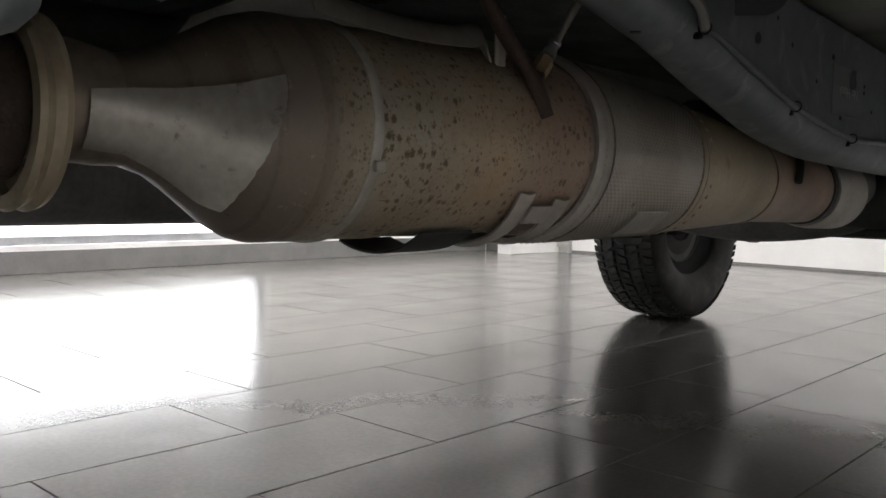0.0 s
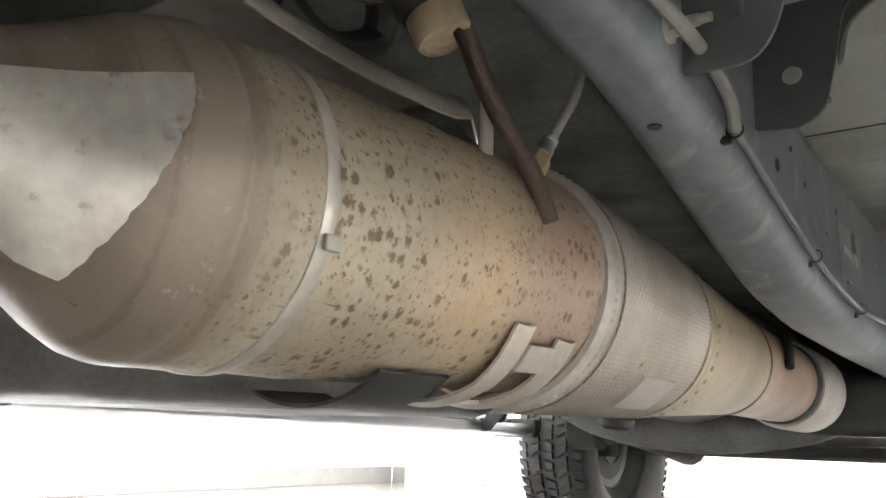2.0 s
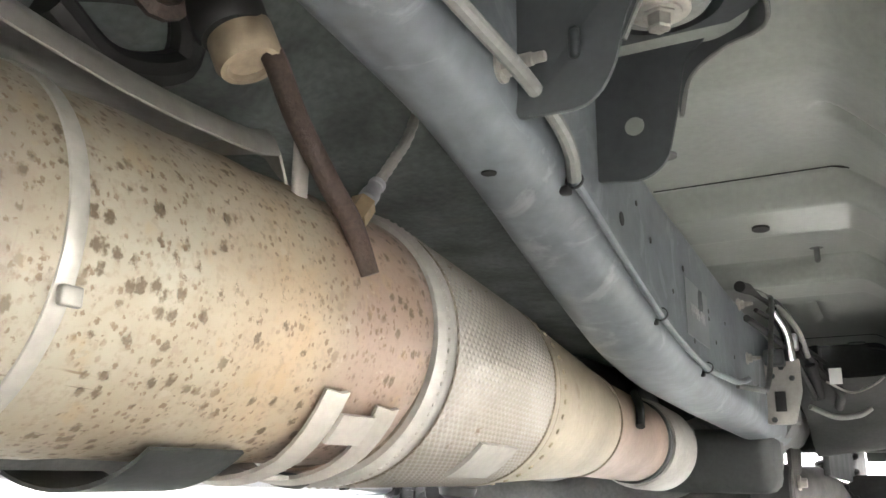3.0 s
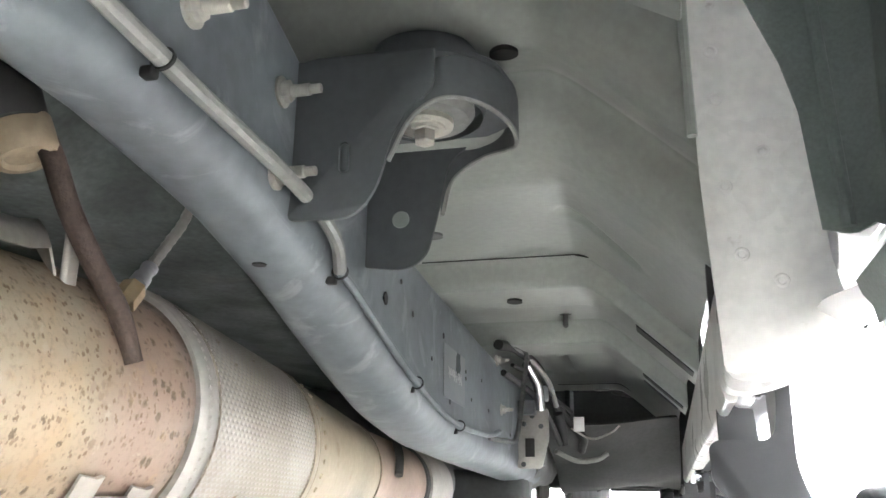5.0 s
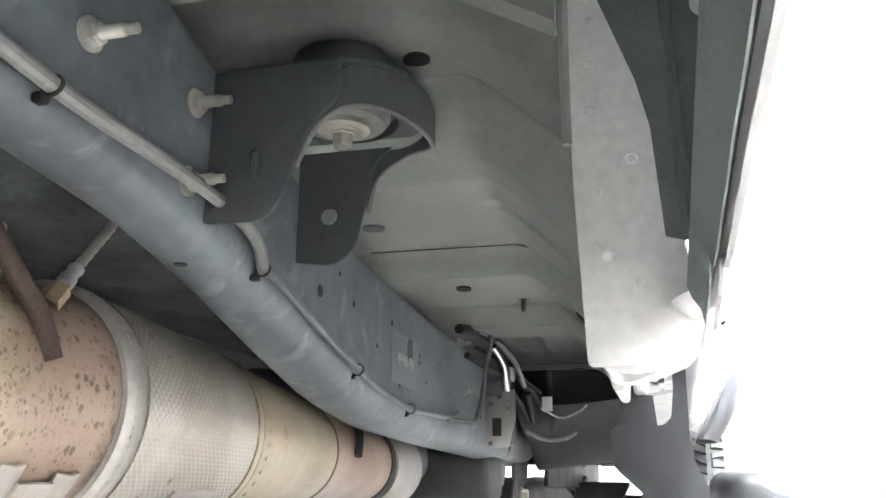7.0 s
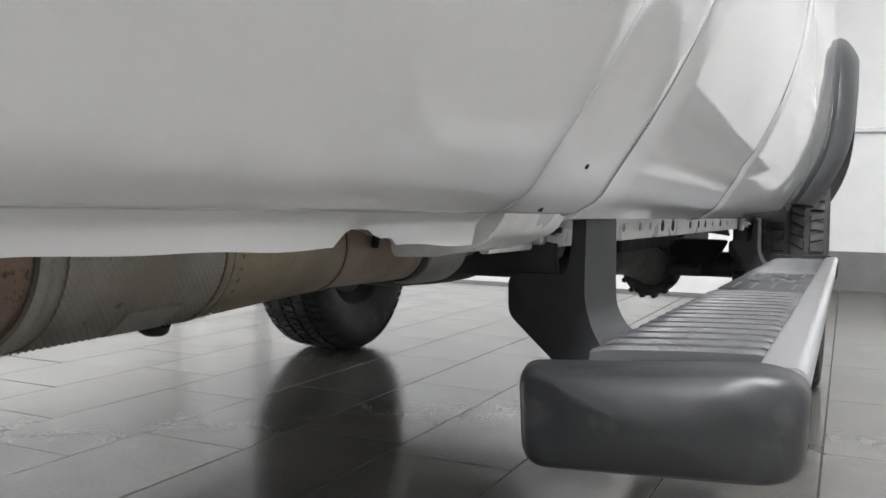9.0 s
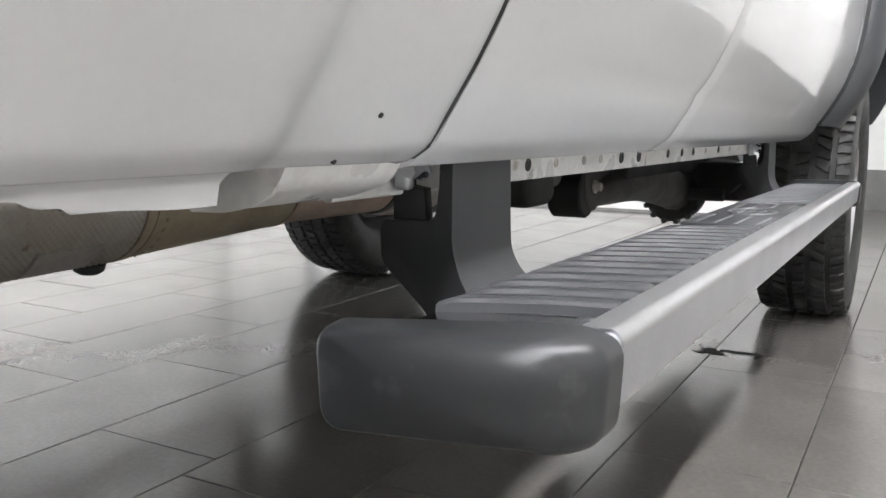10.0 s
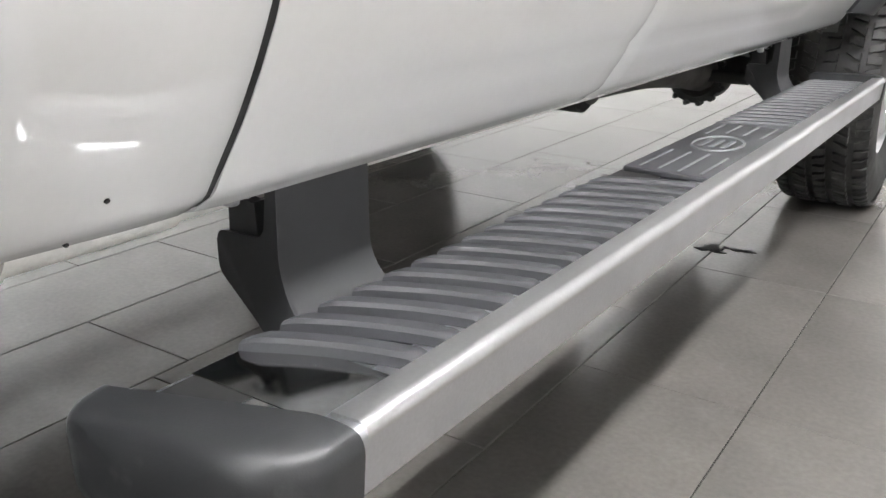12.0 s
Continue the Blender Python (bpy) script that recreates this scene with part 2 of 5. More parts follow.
        col = blend(col, (0.22, 0.16, 0.13), mul(scuff, 0.4))
        # fine rusty grain over the whole sheet
        col = blend(col, (0.23, 0.175, 0.125), mul(rng(noise_tex(210, 3), 0.5, 0.68), 0.4))
        pale = rng(noise_tex(60, 4), 0.66, 0.7)
        col = blend(col, (0.48, 0.44, 0.36), mul(pale, 0.25))
        height = mul(spots, -0.6)
    l.new(col, b.inputs["Base Color"])
    b.inputs["Metallic"].default_value = 0.5 if dimples else 0.25
    l.new(rng(noise_tex(30), 0.3, 0.7, *((0.34, 0.48) if dimples else (0.38, 0.56))), b.inputs["Roughness"])
    bp = n.new("ShaderNodeBump")
    bp.inputs["Strength"].default_value, bp.inputs["Distance"].default_value = (0.25, 0.0006) if dimples else (0.4, 0.0012)
    l.new(height, bp.inputs["Height"])
    l.new(bp.outputs[0], b.inputs["Normal"])
    return m


STEEL = steel_mat("stained_steel")
DIMPLED = steel_mat("dimpled_heat_shield", True)
TAN_STEEL = mat("tan_steel", (0.41, 0.35, 0.25), 0.42, 0.3, vary=0.1, scale=9, bump=0.04, stain=0.6, stain_col=(0.25, 0.17, 0.1), stain_scale=26, stain_at=0.62)
PINK_STEEL = mat("pink_steel", (0.42, 0.31, 0.24), 0.42, 0.35, vary=0.12, bump=0.04, stain=0.4, stain_col=(0.25, 0.16, 0.11))
PALE_STEEL = mat("pale_steel", (0.47, 0.45, 0.41), 0.4, 0.35, vary=0.1, scale=10, bump=0.03, stain=0.55, stain_col=(0.26, 0.22, 0.18), stain_scale=22, stain_at=0.63)
CONE = mat("spotted_shield", (0.34, 0.325, 0.295), 0.36, 0.4, vary=0.14, scale=14, bump=0.03, stain=0.8, stain_col=(0.10, 0.075, 0.055), stain_scale=42, stain_at=0.605)
BURNT = mat("burnt_steel", (0.27, 0.225, 0.18), 0.42, 0.45, vary=0.16, scale=16, bump=0.05, stain=0.5, stain_col=(0.15, 0.11, 0.085), stain_scale=20)


SEAM = mat("seam_shadow", (0.15, 0.115, 0.085), 0.55, 0.2, vary=0.3, scale=30, bump=0.1, second=(0.3, 0.26, 0.2))


# ---- mesh tools ----
# chassis parts are laid out in their own frame, slightly turned and scaled against the body
CHASSIS = Matrix(((1.02478, -0.01195, -0.00386, 0.04525), (0.01198, 1.02477, 0.00636, 0.05723), (0.00379, -0.00641, 1.02483, 0.02194), (0, 0, 0, 1)))
# the body sits slightly nose-down on the wheels
BODY = pose(0.028, 0.03, 0.006, -0.4, 0, 0)
BOARD = pose(0.028, 0.02, 0.031, -0.7, 0, 0)
GEAR = Matrix.Translation((0.0, 0.09, 0.0))
LAYOUT = []


def part(name, bm, material, parent=None, label="", smooth=35):
    """Links a bmesh as one mesh object, under a thing or part where given."""
    me = bpy.data.meshes.new(name)
    bmesh.ops.recalc_face_normals(bm, faces=bm.faces)
    if LAYOUT:
        bmesh.ops.transform(bm, matrix=LAYOUT[-1], verts=bm.verts)
    bm.to_mesh(me)
    bm.free()
    me.materials.append(material)
    ob = new(name, me)
    ob.parent = parent
    if smooth:
        for p in me.polygons:
            p.use_smooth = True
        me.set_sharp_from_angle(angle=radians(smooth))
    if label:
        ob["label"] = label
    return ob


def B():
    return bmesh.new()


def grid(bm, rows, close_u=False, close_v=False):
    """Skins rows of points of one length."""
    vs = [[bm.verts.new(p) for p in r] for r in rows]
    nr, nc = len(vs), len(vs[0])
    for i in range(nr if close_u else nr - 1):
        for j in range(nc if close_v else nc - 1):
            a, b, c, d = vs[i][j], vs[i][(j + 1) % nc], vs[(i + 1) % nr][(j + 1) % nc], vs[(i + 1) % nr][j]
            bm.faces.new((a, b, c, d))
    return vs


def thick(bm, t):
    bmesh.ops.recalc_face_normals(bm, faces=bm.faces)
    bmesh.ops.solidify(bm, geom=bm.faces[:], thickness=t)
    return bm


def box(bm, x0, x1, y0, y1, z0, z1, bevel=0.0, turn=None):
    vs = bmesh.ops.create_cube(bm, size=1)["verts"]
    m = Matrix.Translation(((x0 + x1) / 2, (y0 + y1) / 2, (z0 + z1) / 2)) @ (turn or Matrix()) @ Matrix.Diagonal((x1 - x0, y1 - y0, z1 - z0, 1))
    bmesh.ops.transform(bm, matrix=m, verts=vs)
    if bevel:
        bmesh.ops.bevel(bm, geom=list({e for v in vs for e in v.link_edges}), offset=bevel, segments=3, profile=0.5, affect="EDGES")
    return bm


def smooth_path(pts, per=6):
    """Catmull-Rom through the points."""
    out = []
    p = [Vector(q) for q in pts]
    p = [p[0] * 2 - p[1]] + p + [p[-1] * 2 - p[-2]]
    for i in range(1, len(p) - 2):
        for k in range(per):
            t = k / per
            a, b, c, d = p[i - 1 : i + 3]
            out.append(0.5 * ((2 * b) + (c - a) * t + (2 * a - 5 * b + 4 * c - d) * t * t + (3 * b - a - 3 * c + d) * t**3))
    out.append(p[-2])
    return out


def tube(bm, pts, r, seg=10, cap=True, flat=1.0):
    """A round bar along the points; r is one radius or one for each point."""
    pts = [Vector(p) for p in pts]
    rows = []
    side = None
    for i, p in enumerate(pts):
        d = (pts[min(i + 1, len(pts) - 1)] - pts[max(i - 1, 0)]).normalized()
        if side is None:
            side = d.orthogonal().normalized()
        side = (side - d * side.dot(d)).normalized()
        up = d.cross(side)
        rr = r[i] if isinstance(r, (list, tuple)) else r
        rows.append([p + side * rr * math.cos(a) + up * rr * flat * math.sin(a) for a in (2 * math.pi * k / seg for k in range(seg))])
    vs = grid(bm, rows, close_v=True)
    if cap:
        bm.faces.new(vs[0][::-1])
        bm.faces.new(vs[-1])
    return bm


def lathe_y(bm, stations, seg=64, a0=0.0, a1=360.0):
    """Skins circles round an axis that runs about along y: stations of (y, x, z, radius)."""
    full = abs(a1 - a0) > 359.9
    rows = []
    for y, x, z, r in stations:
        n = seg if full else seg + 1
        rows.append([(x + r * math.cos(a), y, z + r * math.sin(a)) for a in (radians(a0 + (a1 - a0) * k / seg) for k in range(n))])
    return grid(bm, rows, close_v=full)


def lathe(bm, profile, origin, axis, seg=48, cap0=False, cap1=False):
    """Turns a profile of (along, radius) round an axis from origin."""
    d = Vector(axis).normalized()
    s = d.orthogonal().normalized()
    u = d.cross(s)
    o = Vector(origin)
    rows = [[o + d * h + (s * math.cos(a) + u * math.sin(a)) * r for a in (2 * math.pi * k / seg for k in range(seg))] for h, r in profile]
    vs = grid(bm, rows, close_v=True)
    if cap0:
        bm.faces.new(vs[0][::-1])
    if cap1:
        bm.faces.new(vs[-1])
    return bm


def prism(bm, poly, axis, lo, hi, bevel=0.0):
    """Extrudes a flat outline along an axis. The outline's two numbers are the other two axes, in order."""
    def at(p, h):
        return {"x": (h, p[0], p[1]), "y": (p[0], h, p[1]), "z": (p[0], p[1], h)}[axis]

    a = [bm.verts.new(at(p, lo)) for p in poly]
    b = [bm.verts.new(at(p, hi)) for p in poly]
    f = [bm.faces.new(a), bm.faces.new(b[::-1])]
    n = len(poly)
    for i in range(n):
        f.append(bm.faces.new((a[i], b[i], b[(i + 1) % n], a[(i + 1) % n])))
    if bevel:
        es = [e for e in f[0].edges] + [e for e in f[1].edges]
        bmesh.ops.bevel(bm, geom=list(set(es)), offset=bevel, segments=2, profile=0.5, affect="EDGES")
    return bm


def rounded(poly, r, per=5):
    """An outline with its corners rounded; r is one radius or one for each corner."""
    out = []
    n = len(poly)
    for i in range(n):
        p, a, b = Vector(poly[i]), Vector(poly[i - 1]), Vector(poly[(i + 1) % n])
        rr = r[i] if isinstance(r, (list, tuple)) else r
        if rr <= 0:
            out.append(tuple(p))
            continue
        u, v = (a - p).normalized(), (b - p).normalized()
        rr = min(rr, 0.48 * (a - p).length, 0.48 * (b - p).length)
        for k in range(per + 1):
            t = k / per
            q = p + u * rr * (1 - t) ** 2 + v * rr * t**2
            out.append(tuple(q))
    return out


def interp(x, table):
    if x <= table[0][0]:
        return table[0][1]
    for (a, p), (b, q) in zip(table, table[1:]):
        if x <= b:
            return p + (q - p) * (x - a) / (b - a)
    return table[-1][1]


def soft(x, table):
    """Like interp, eased between the entries by averaging."""
    return sum(interp(x + d, table) for d in (-0.02, -0.01, 0, 0.01, 0.02)) / 5


# ---- the room ----
XL, XR, YB, YN, H = -4.82, 5.2, 8.0, -5.0, 4.2   # left wall, right wall, far wall, near wall, ceiling


def setting(name, bm, material, label, category, parent=None):
    return tagged(part(name, bm, material, parent, smooth=0), label, category, kind="structure")


bm = B()
box(bm, XL - 0.3, XR + 0.3, YN - 0.3, YB + 0.3, -0.2, -0.012)
floor = setting("floor", bm, GROUT, "dark grouted floor under large grey porcelain tiles", "floor")

# window wall to the left: a broad opening, low sill
WY0, WY1, WZ0, WZ1 = 0.6, 4.12, 0.16, 0.95
bm = B()
box(bm, XL - 0.2, XL, YN, WY0, -0.012, H)
box(bm, XL - 0.2, XL, WY1, 6.5, -0.012, H)
box(bm, XL - 0.2, XL, WY0, WY1, -0.012, WZ0)
box(bm, XL - 0.2, XL, WY0, WY1, WZ1, H)
setting("wall_west", bm, WALL, "plain white painted wall with a broad bright window", "wall")
bm = B()
box(bm, XL - 0.2, -4.27, 6.5, 6.7, -0.012, H)
box(bm, -4.47, -4.27, 6.7, 6.9, -0.012, H)
box(bm, -4.47, -0.35, 6.9, 7.1, -0.012, H)
box(bm, -0.35, -0.15, 6.9, YB + 0.2, -0.012, H)
setting("wall_north", bm, WALL, "plain white painted wall behind the truck", "wall")
bm = B()
box(bm, -0.15, XR + 0.2, YB, YB + 0.2, -0.012, H)
setting("wall_recess", bm, WALL, "white wall of a recess with a door header", "wall")
bm = B()
box(bm, XR, XR + 0.2, YN, YB, -0.012, H)
setting("wall_east", bm, WALL, "plain white painted wall", "wall")
bm = B()
box(bm, XL - 0.2, XR + 0.2, YN - 0.2, YN, -0.012, H)
setting("wall_south", bm, WALL, "plain white painted wall", "wall")
bm = B()
box(bm, XL - 0.2, XR + 0.2, YN - 0.2, YB + 0.2, H, H + 0.15)
setting("ceiling", bm, CEIL, "plain white ceiling with long strip lamps", "ceiling")

bm = B()
box(bm, XL, XL + 0.015, YN + 0.01, 6.48, 0.0, 0.13, 0.003)
setting("baseboard", bm, BASE, "grey tiled baseboard along the white wall", "baseboard")
bm = B()
box(bm, XL + 0.02, -4.42, 6.485, 6.5, 0.0, 0.13, 0.003)
setting("baseboard", bm, BASE, "grey tiled baseboard along the white wall", "baseboard")
bm = B()
box(bm, -0.14, XR - 0.01, YB - 0.015, YB, 0.0, 0.30, 0.003)
setting("baseboard", bm, BASE, "tall grey tiled baseboard below the white wall", "baseboard")
bm = B()
box(bm, -4.26, -0.36, 6.888, 6.9, 0.0, 0.02, 0.002)
setting("trim", bm, BASE, "thin grey floor trim at the wall", "trim")
# window frame and glass
win = setting("window_1", box(B(), XL - 0.14, XL - 0.06, WY0, WY1, WZ0, WZ0 + 0.05, 0.004), ALU_DULL, "broad window with aluminium frame and bright daylight", "window")
for y in (WY0, WY1 - 0.06):
    part("window_frame", box(B(), XL - 0.14, XL - 0.06, y, y + 0.06, WZ0 + 0.05, WZ1 - 0.06, 0.004), ALU_DULL, win)
part("window_frame", box(B(), XL - 0.14, XL - 0.06, WY0, WY1, WZ1 - 0.06, WZ1, 0.004), ALU_DULL, win)
bm = B()
box(bm, XL - 0.6, XL - 0.55, WY0 - 1.5, WY1 + 1.5, -0.2, H)
setting("backdrop", bm, OUTSIDE, "bright overcast daylight outside the window", "backdrop")
# column and steel track by the corner of the far wall
bm = B()
box(bm, -4.41, -4.265, 6.17, 6.498, 0.0, H, 0.006)
setting("column", bm, WALL, "square white painted column at the wall", "column")
door_track = tagged(part("door_track", prism(B(), [(-4.250, 6.840), (-4.140, 6.840), (-4.140, 6.885), (-4.160, 6.885), (-4.160, 6.855), (-4.230, 6.855), (-4.230, 6.885), (-4.250, 6.885)], "z", 0.0, 3.0), ALU_DULL, smooth=0), "galvanised steel door track upright on the wall", "door track")
for z in (0.05, 0.55, 1.05, 1.55):
    part("track_clip", box(B(), -4.26, -4.13, 6.825, 6.838, z, z + 0.03, 0.003), ZINC, door_track)
# recess: door header and exit sign
header = setting("trim", box(B(), 0.2, XR - 0.1, YB - 0.14, YB, 2.75, 2.92, 0.01), WALL, "white moulded header over a wide door", "trim")
part("moulding", box(B(), 0.16, XR - 0.1, YB - 0.18, YB - 0.001, 2.925, 2.97, 0.008), WALL, header)
rail = setting("trim", box(B(), 0.2, XR - 0.1, YB - 0.03, YB, 1.20, 1.235, 0.006), ALU_DULL, "grey rail across the white wall", "trim")
sign = tagged(part("exit_sign", box(B(), 0.44, 0.90, YB - 0.07, YB - 0.002, 3.03, 3.31, 0.012), SIGN_WHITE), "white exit sign with red letters on the wall", "exit sign")


def text_mesh(word, size, material, m, parent, name="lettering", depth=0.002):
    cu = bpy.data.curves.new(name, "FONT")
    cu.body, cu.size, cu.extrude, cu.align_x, cu.align_y = word, size, depth, "CENTER", "CENTER"
    tmp = bpy.data.objects.new(name, cu)
    scene.collection.objects.link(tmp)
    me = bpy.data.meshes.new_from_object(tmp.evaluated_get(bpy.context.evaluated_depsgraph_get()))
    bpy.data.objects.remove(tmp)
    me.transform((LAYOUT[-1] if LAYOUT else Matrix()) @ m)
    me.materials.clear()
    me.materials.append(material)
    ob = new(name, me)
    ob.parent = parent
    return ob


text_mesh("EXIT", 0.21, RED, pose(0.67, YB - 0.072, 3.17, 90, 0, 0), sign)

# ceiling strip lamps
def ceiling_lamp(x, y, wide, length=3.12):
    body = part("ceiling_light", box(B(), x - wide / 2 - 0.03, x + wide / 2 + 0.03, y - length / 2, y + length / 2, H - 0.07, H - 0.002, 0.01), CEIL)
    tagged(body, "long white ceiling strip lamp, switched on", "ceiling light", group="ceiling strip lamps")
    part("diffuser", box(B(), x - wide / 2, x + wide / 2, y - length / 2 + 0.02, y + length / 2 - 0.02, H - 0.085, H - 0.072, 0.004), LAMP, body)


for lx, wide, row in ((-3.6, 0.06, (0.0, 3.2, 6.2)), (-1.6, 0.09, (0.0, 3.2, 6.2)), (1.96, 0.22, (-3.65, -0.45, 2.75))):
    for ly in row:
        ceiling_lamp(lx, ly, wide)

# ---- the truck ----
truck = tagged(new("pickup_truck"), "white pickup truck with running boards and black wheel flares", "pickup truck")
truck.location = (0, 0, 0)
CX = -0.70   # the truck's middle line


# -- outer skin
LAYOUT.append(BODY)
SKIN = [(0.602, 0.170), (0.606, 0.184), (0.6134, 0.197), (0.635, 0.210), (0.652, 0.2215), (0.670, 0.2335), (0.689, 0.2445), (0.707, 0.2545), (0.725, 0.2635), (0.742, 0.2715), (0.765, 0.2805), (0.791, 0.289), (0.83, 0.299), (0.9, 0.308), (1.0, 0.312), (1.1, 0.312), (1.3, 0.295), (1.5, 0.25)]


def skin_x(y, z):
    """How far out the body side stands at a height. A pressed line runs along the doors at z 0.66."""
    x = sum(interp(z + d, SKIN) for d in (-0.008, -0.004, 0, 0.004, 0.008)) / 5
    if y > 1.3:
        x -= 0.0035 * math.exp(-(((z - 0.672) / 0.010) ** 2)) * ramp(1.36, 1.5, y) * (1 - ramp(2.75, 2.85, y))
    return x


def ramp(a, b, v):
    t = max(0.0, min(1.0, (v - a) / (b - a)))
    return t * t * (3 - 2 * t)


AY, AZ, AR = 4.0, 0.57, 0.60   # wheel arch of the body: centre and radius


def skin_low(y):
    if abs(y - AY) < AR:
        return max(0.602, AZ + math.sqrt(AR**2 - (y - AY) ** 2))
    return 0.602


def panel(name, y0, y1, label, step=0.02, low=skin_low, out=0.0, x_of=skin_x, slope=lambda z: -0.036 * max(0.0, z - 0.62)):
    ys = [y0 + (y1 - y0) * i / max(2, round((y1 - y0) / step)) for i in range(max(2, round((y1 - y0) / step)) + 1)]
    rows = []
    for y in ys:
        lo = low(y)
        zs = [lo + (1.5 - lo) * (k / 46) ** 1.9 for k in range(47)]
        edge = 0.004 if y in (ys[0], ys[-1]) else 0.0
        row = [(x_of(y, lo) + out - 0.026, y + slope(lo), lo + 0.008)] + [(x_of(y, lo) + out - 0.012, y + slope(lo), lo - 0.001)]
        row += [(x_of(y, z) + out - edge, y + slope(z), z) for z in zs]
        rows.append(row)
    # turned-in edges
    rows.insert(0, [(x - 0.007, y - 0.0005, z) for x, y, z in rows[0]])
    rows.append([(x - 0.007, y + 0.0005, z) for x, y, z in rows[-1]])
    bm = B()
    grid(bm, rows)
    return part(name, thick(bm, -0.001), PAINT, truck, label, smooth=50)


panel("door_panel", 1.327, 1.9345, "glossy white painted door skin", 0.025)
panel("fender_panel", 1.9375, 4.75, "glossy white painted fender with wheel arch", 0.02)


def near_x(y, z):
    """Bed side: stands proud with a rounded front edge, then the cab corner begins behind it."""
    c = 1.160 + 0.03 * (z - 0.62)
    return skin_x(y, max(0.602, z)) + 0.012 * (1 - ramp(c - 0.05, c + 0.02, y)) - 0.006 * ramp(c - 0.02, c + 0.015, y) * (1 - ramp(c + 0.015, c + 0.12, y))


panel("side_panel", -1.9, 1.318, "glossy white painted lower side panel", 0.012, low=lambda y: max(0.606, 0.40 + math.sqrt(max(0.0, 0.25 - (y + 0.45) ** 2))), x_of=near_x)
# small chips in the paint
for x, y, z, r in ((0.2115, 1.238, 0.635, 0.0021), (0.196, 1.226, 0.6075, 0.002), (0.262, 1.03, 0.70, 0.0015)):
    part("paint_chip", lathe(B(), [(-0.001, r), (0.0012, r * 0.8)], (skin_x(y, z) - 0.001, y, z), (1, 0, -0.5), 9, cap1=True), BLACK_RUBBER, truck)
# black strips behind the shut lines, in place of the shade in the gaps
for y0, y1 in ((1.3175, 1.3275), (1.934, 1.938)):
    bm = B()
    grid(bm, [[(skin_x(y, z) - 0.0038, y - 0.036 * max(0.0, z - 0.62), z) for z in (0.606, 0.614, 0.638, 0.669, 0.70, 0.73, 0.761, 0.8, 0.85, 0.95, 1.1, 1.3, 1.49)] for y in (y0, (y0 + y1) / 2, y1)])
    part("gap_shade", bm, BLACK_RUBBER, truck, "black strip that stands in for the shade in the shut line")
# pinch flange under the side panel, notched
bm = B()
ys = [0.08 + 1.058 * k / 219 for k in range(220)]
foot = []
for y in ys:
    z = interp(y, [(0.4, 0.5945), (0.8, 0.5925), (1.000, 0.5905), (1.004, 0.5955), (1.012, 0.5985), (1.026, 0.5985), (1.034, 0.594), (1.046, 0.5935), (1.049, 0.590), (1.10, 0.588), (1.138, 0.588)])
    foot.append(z + 0.0006 * math.sin(31 * y) + 0.0004 * math.sin(83 * y))
grid(bm, [[(0.1865 + 0.0015 * (1.0 < y < 1.05), y, 0.6085) for y in ys], [(0.1815, y, 0.6055) for y in ys], [(0.1775, y, 0.6025) for y in ys], [(0.1745, y, max(0.5995, z + 0.0025)) for y, z in zip(ys, foot)], [(0.1722, y, z) for y, z in zip(ys, foot)]])
part("pinch_flange", thick(bm, 0.0025), PAINT, truck, "white painted pinch flange with notches", smooth=50)
# dark strip over the flange's inner face, standing in for its shade
inner = B()
grid(inner, [[(0.160, y, 0.612) for y in ys[:-3]], [(0.1625, y, 0.6045) for y in ys[:-3]], [(0.167, y, max(0.598, z + 0.003)) for y, z in zip(ys[:-3], foot)], [(0.1688, y, z + 0.0006) for y, z in zip(ys[:-3], foot)]])
part("flange_shade", thick(inner, 0.001), LINER, truck, "inner face of the flange, darkened to stand in for shade", smooth=50)
# inner wall of that side, darkened for the shade inside, front edge turned inwards, with a round hole
bm = B()
WALL_X = [(0.600, 0.1675), (0.612, 0.175), (0.64, 0.184), (0.70, 0.187), (0.80, 0.191), (0.92, 0.196), (1.02, 0.196), (1.1, 0.1)]
grid(bm, [[(x + 0.003 * math.sin(9 * y) * ramp(0.62, 0.7, z), y, z) for z, x in WALL_X] for y in (0.08 + 1.045 * i / 60 for i in range(61))])
liner = part("side_liner", thick(bm, 0.002), LINER, truck, "inner wall of the side panel, darkened for the shade inside", smooth=60)
bm = B()
rows = []
for k in range(13):
    z = 0.6455 + 0.45 * (k / 12) ** 1.3
    w = interp(z, WALL_X)
    edge = interp(z, [(0.645, 0.149), (0.735, 0.142), (0.835, 0.106), (0.9, 0.08), (1.1, 0.05)])
    rows.append([(w + (edge - w) * u, 1.125 + 0.016 * math.sin(min(1.0, u * 2.2) * math.pi / 2), z + 0.002 * math.sin(40 * u)) for u in (0, 0.1, 0.2, 0.32, 0.45, 0.6, 0.72, 0.86, 1.0)])
grid(bm, rows)
part("liner_return", thick(bm, 0.002), LINER, liner, smooth=60)
part("liner_bead", tube(B(), smooth_path([(0.163, 1.138, 0.647), (0.160, 1.138, 0.72), (0.157, 1.138, 0.80), (0.152, 1.138, 0.92)], 5), 0.004, 8), LINER, liner)
# white disc painted in for the light that shows through the hole
part("hole_light_disc", lathe(B(), [(0, 0.0125), (0.0012, 0.012)], (0.1835, 1.124, 0.799), (-0.5, -1, 0.0), 24, cap1=True), WALL, liner)

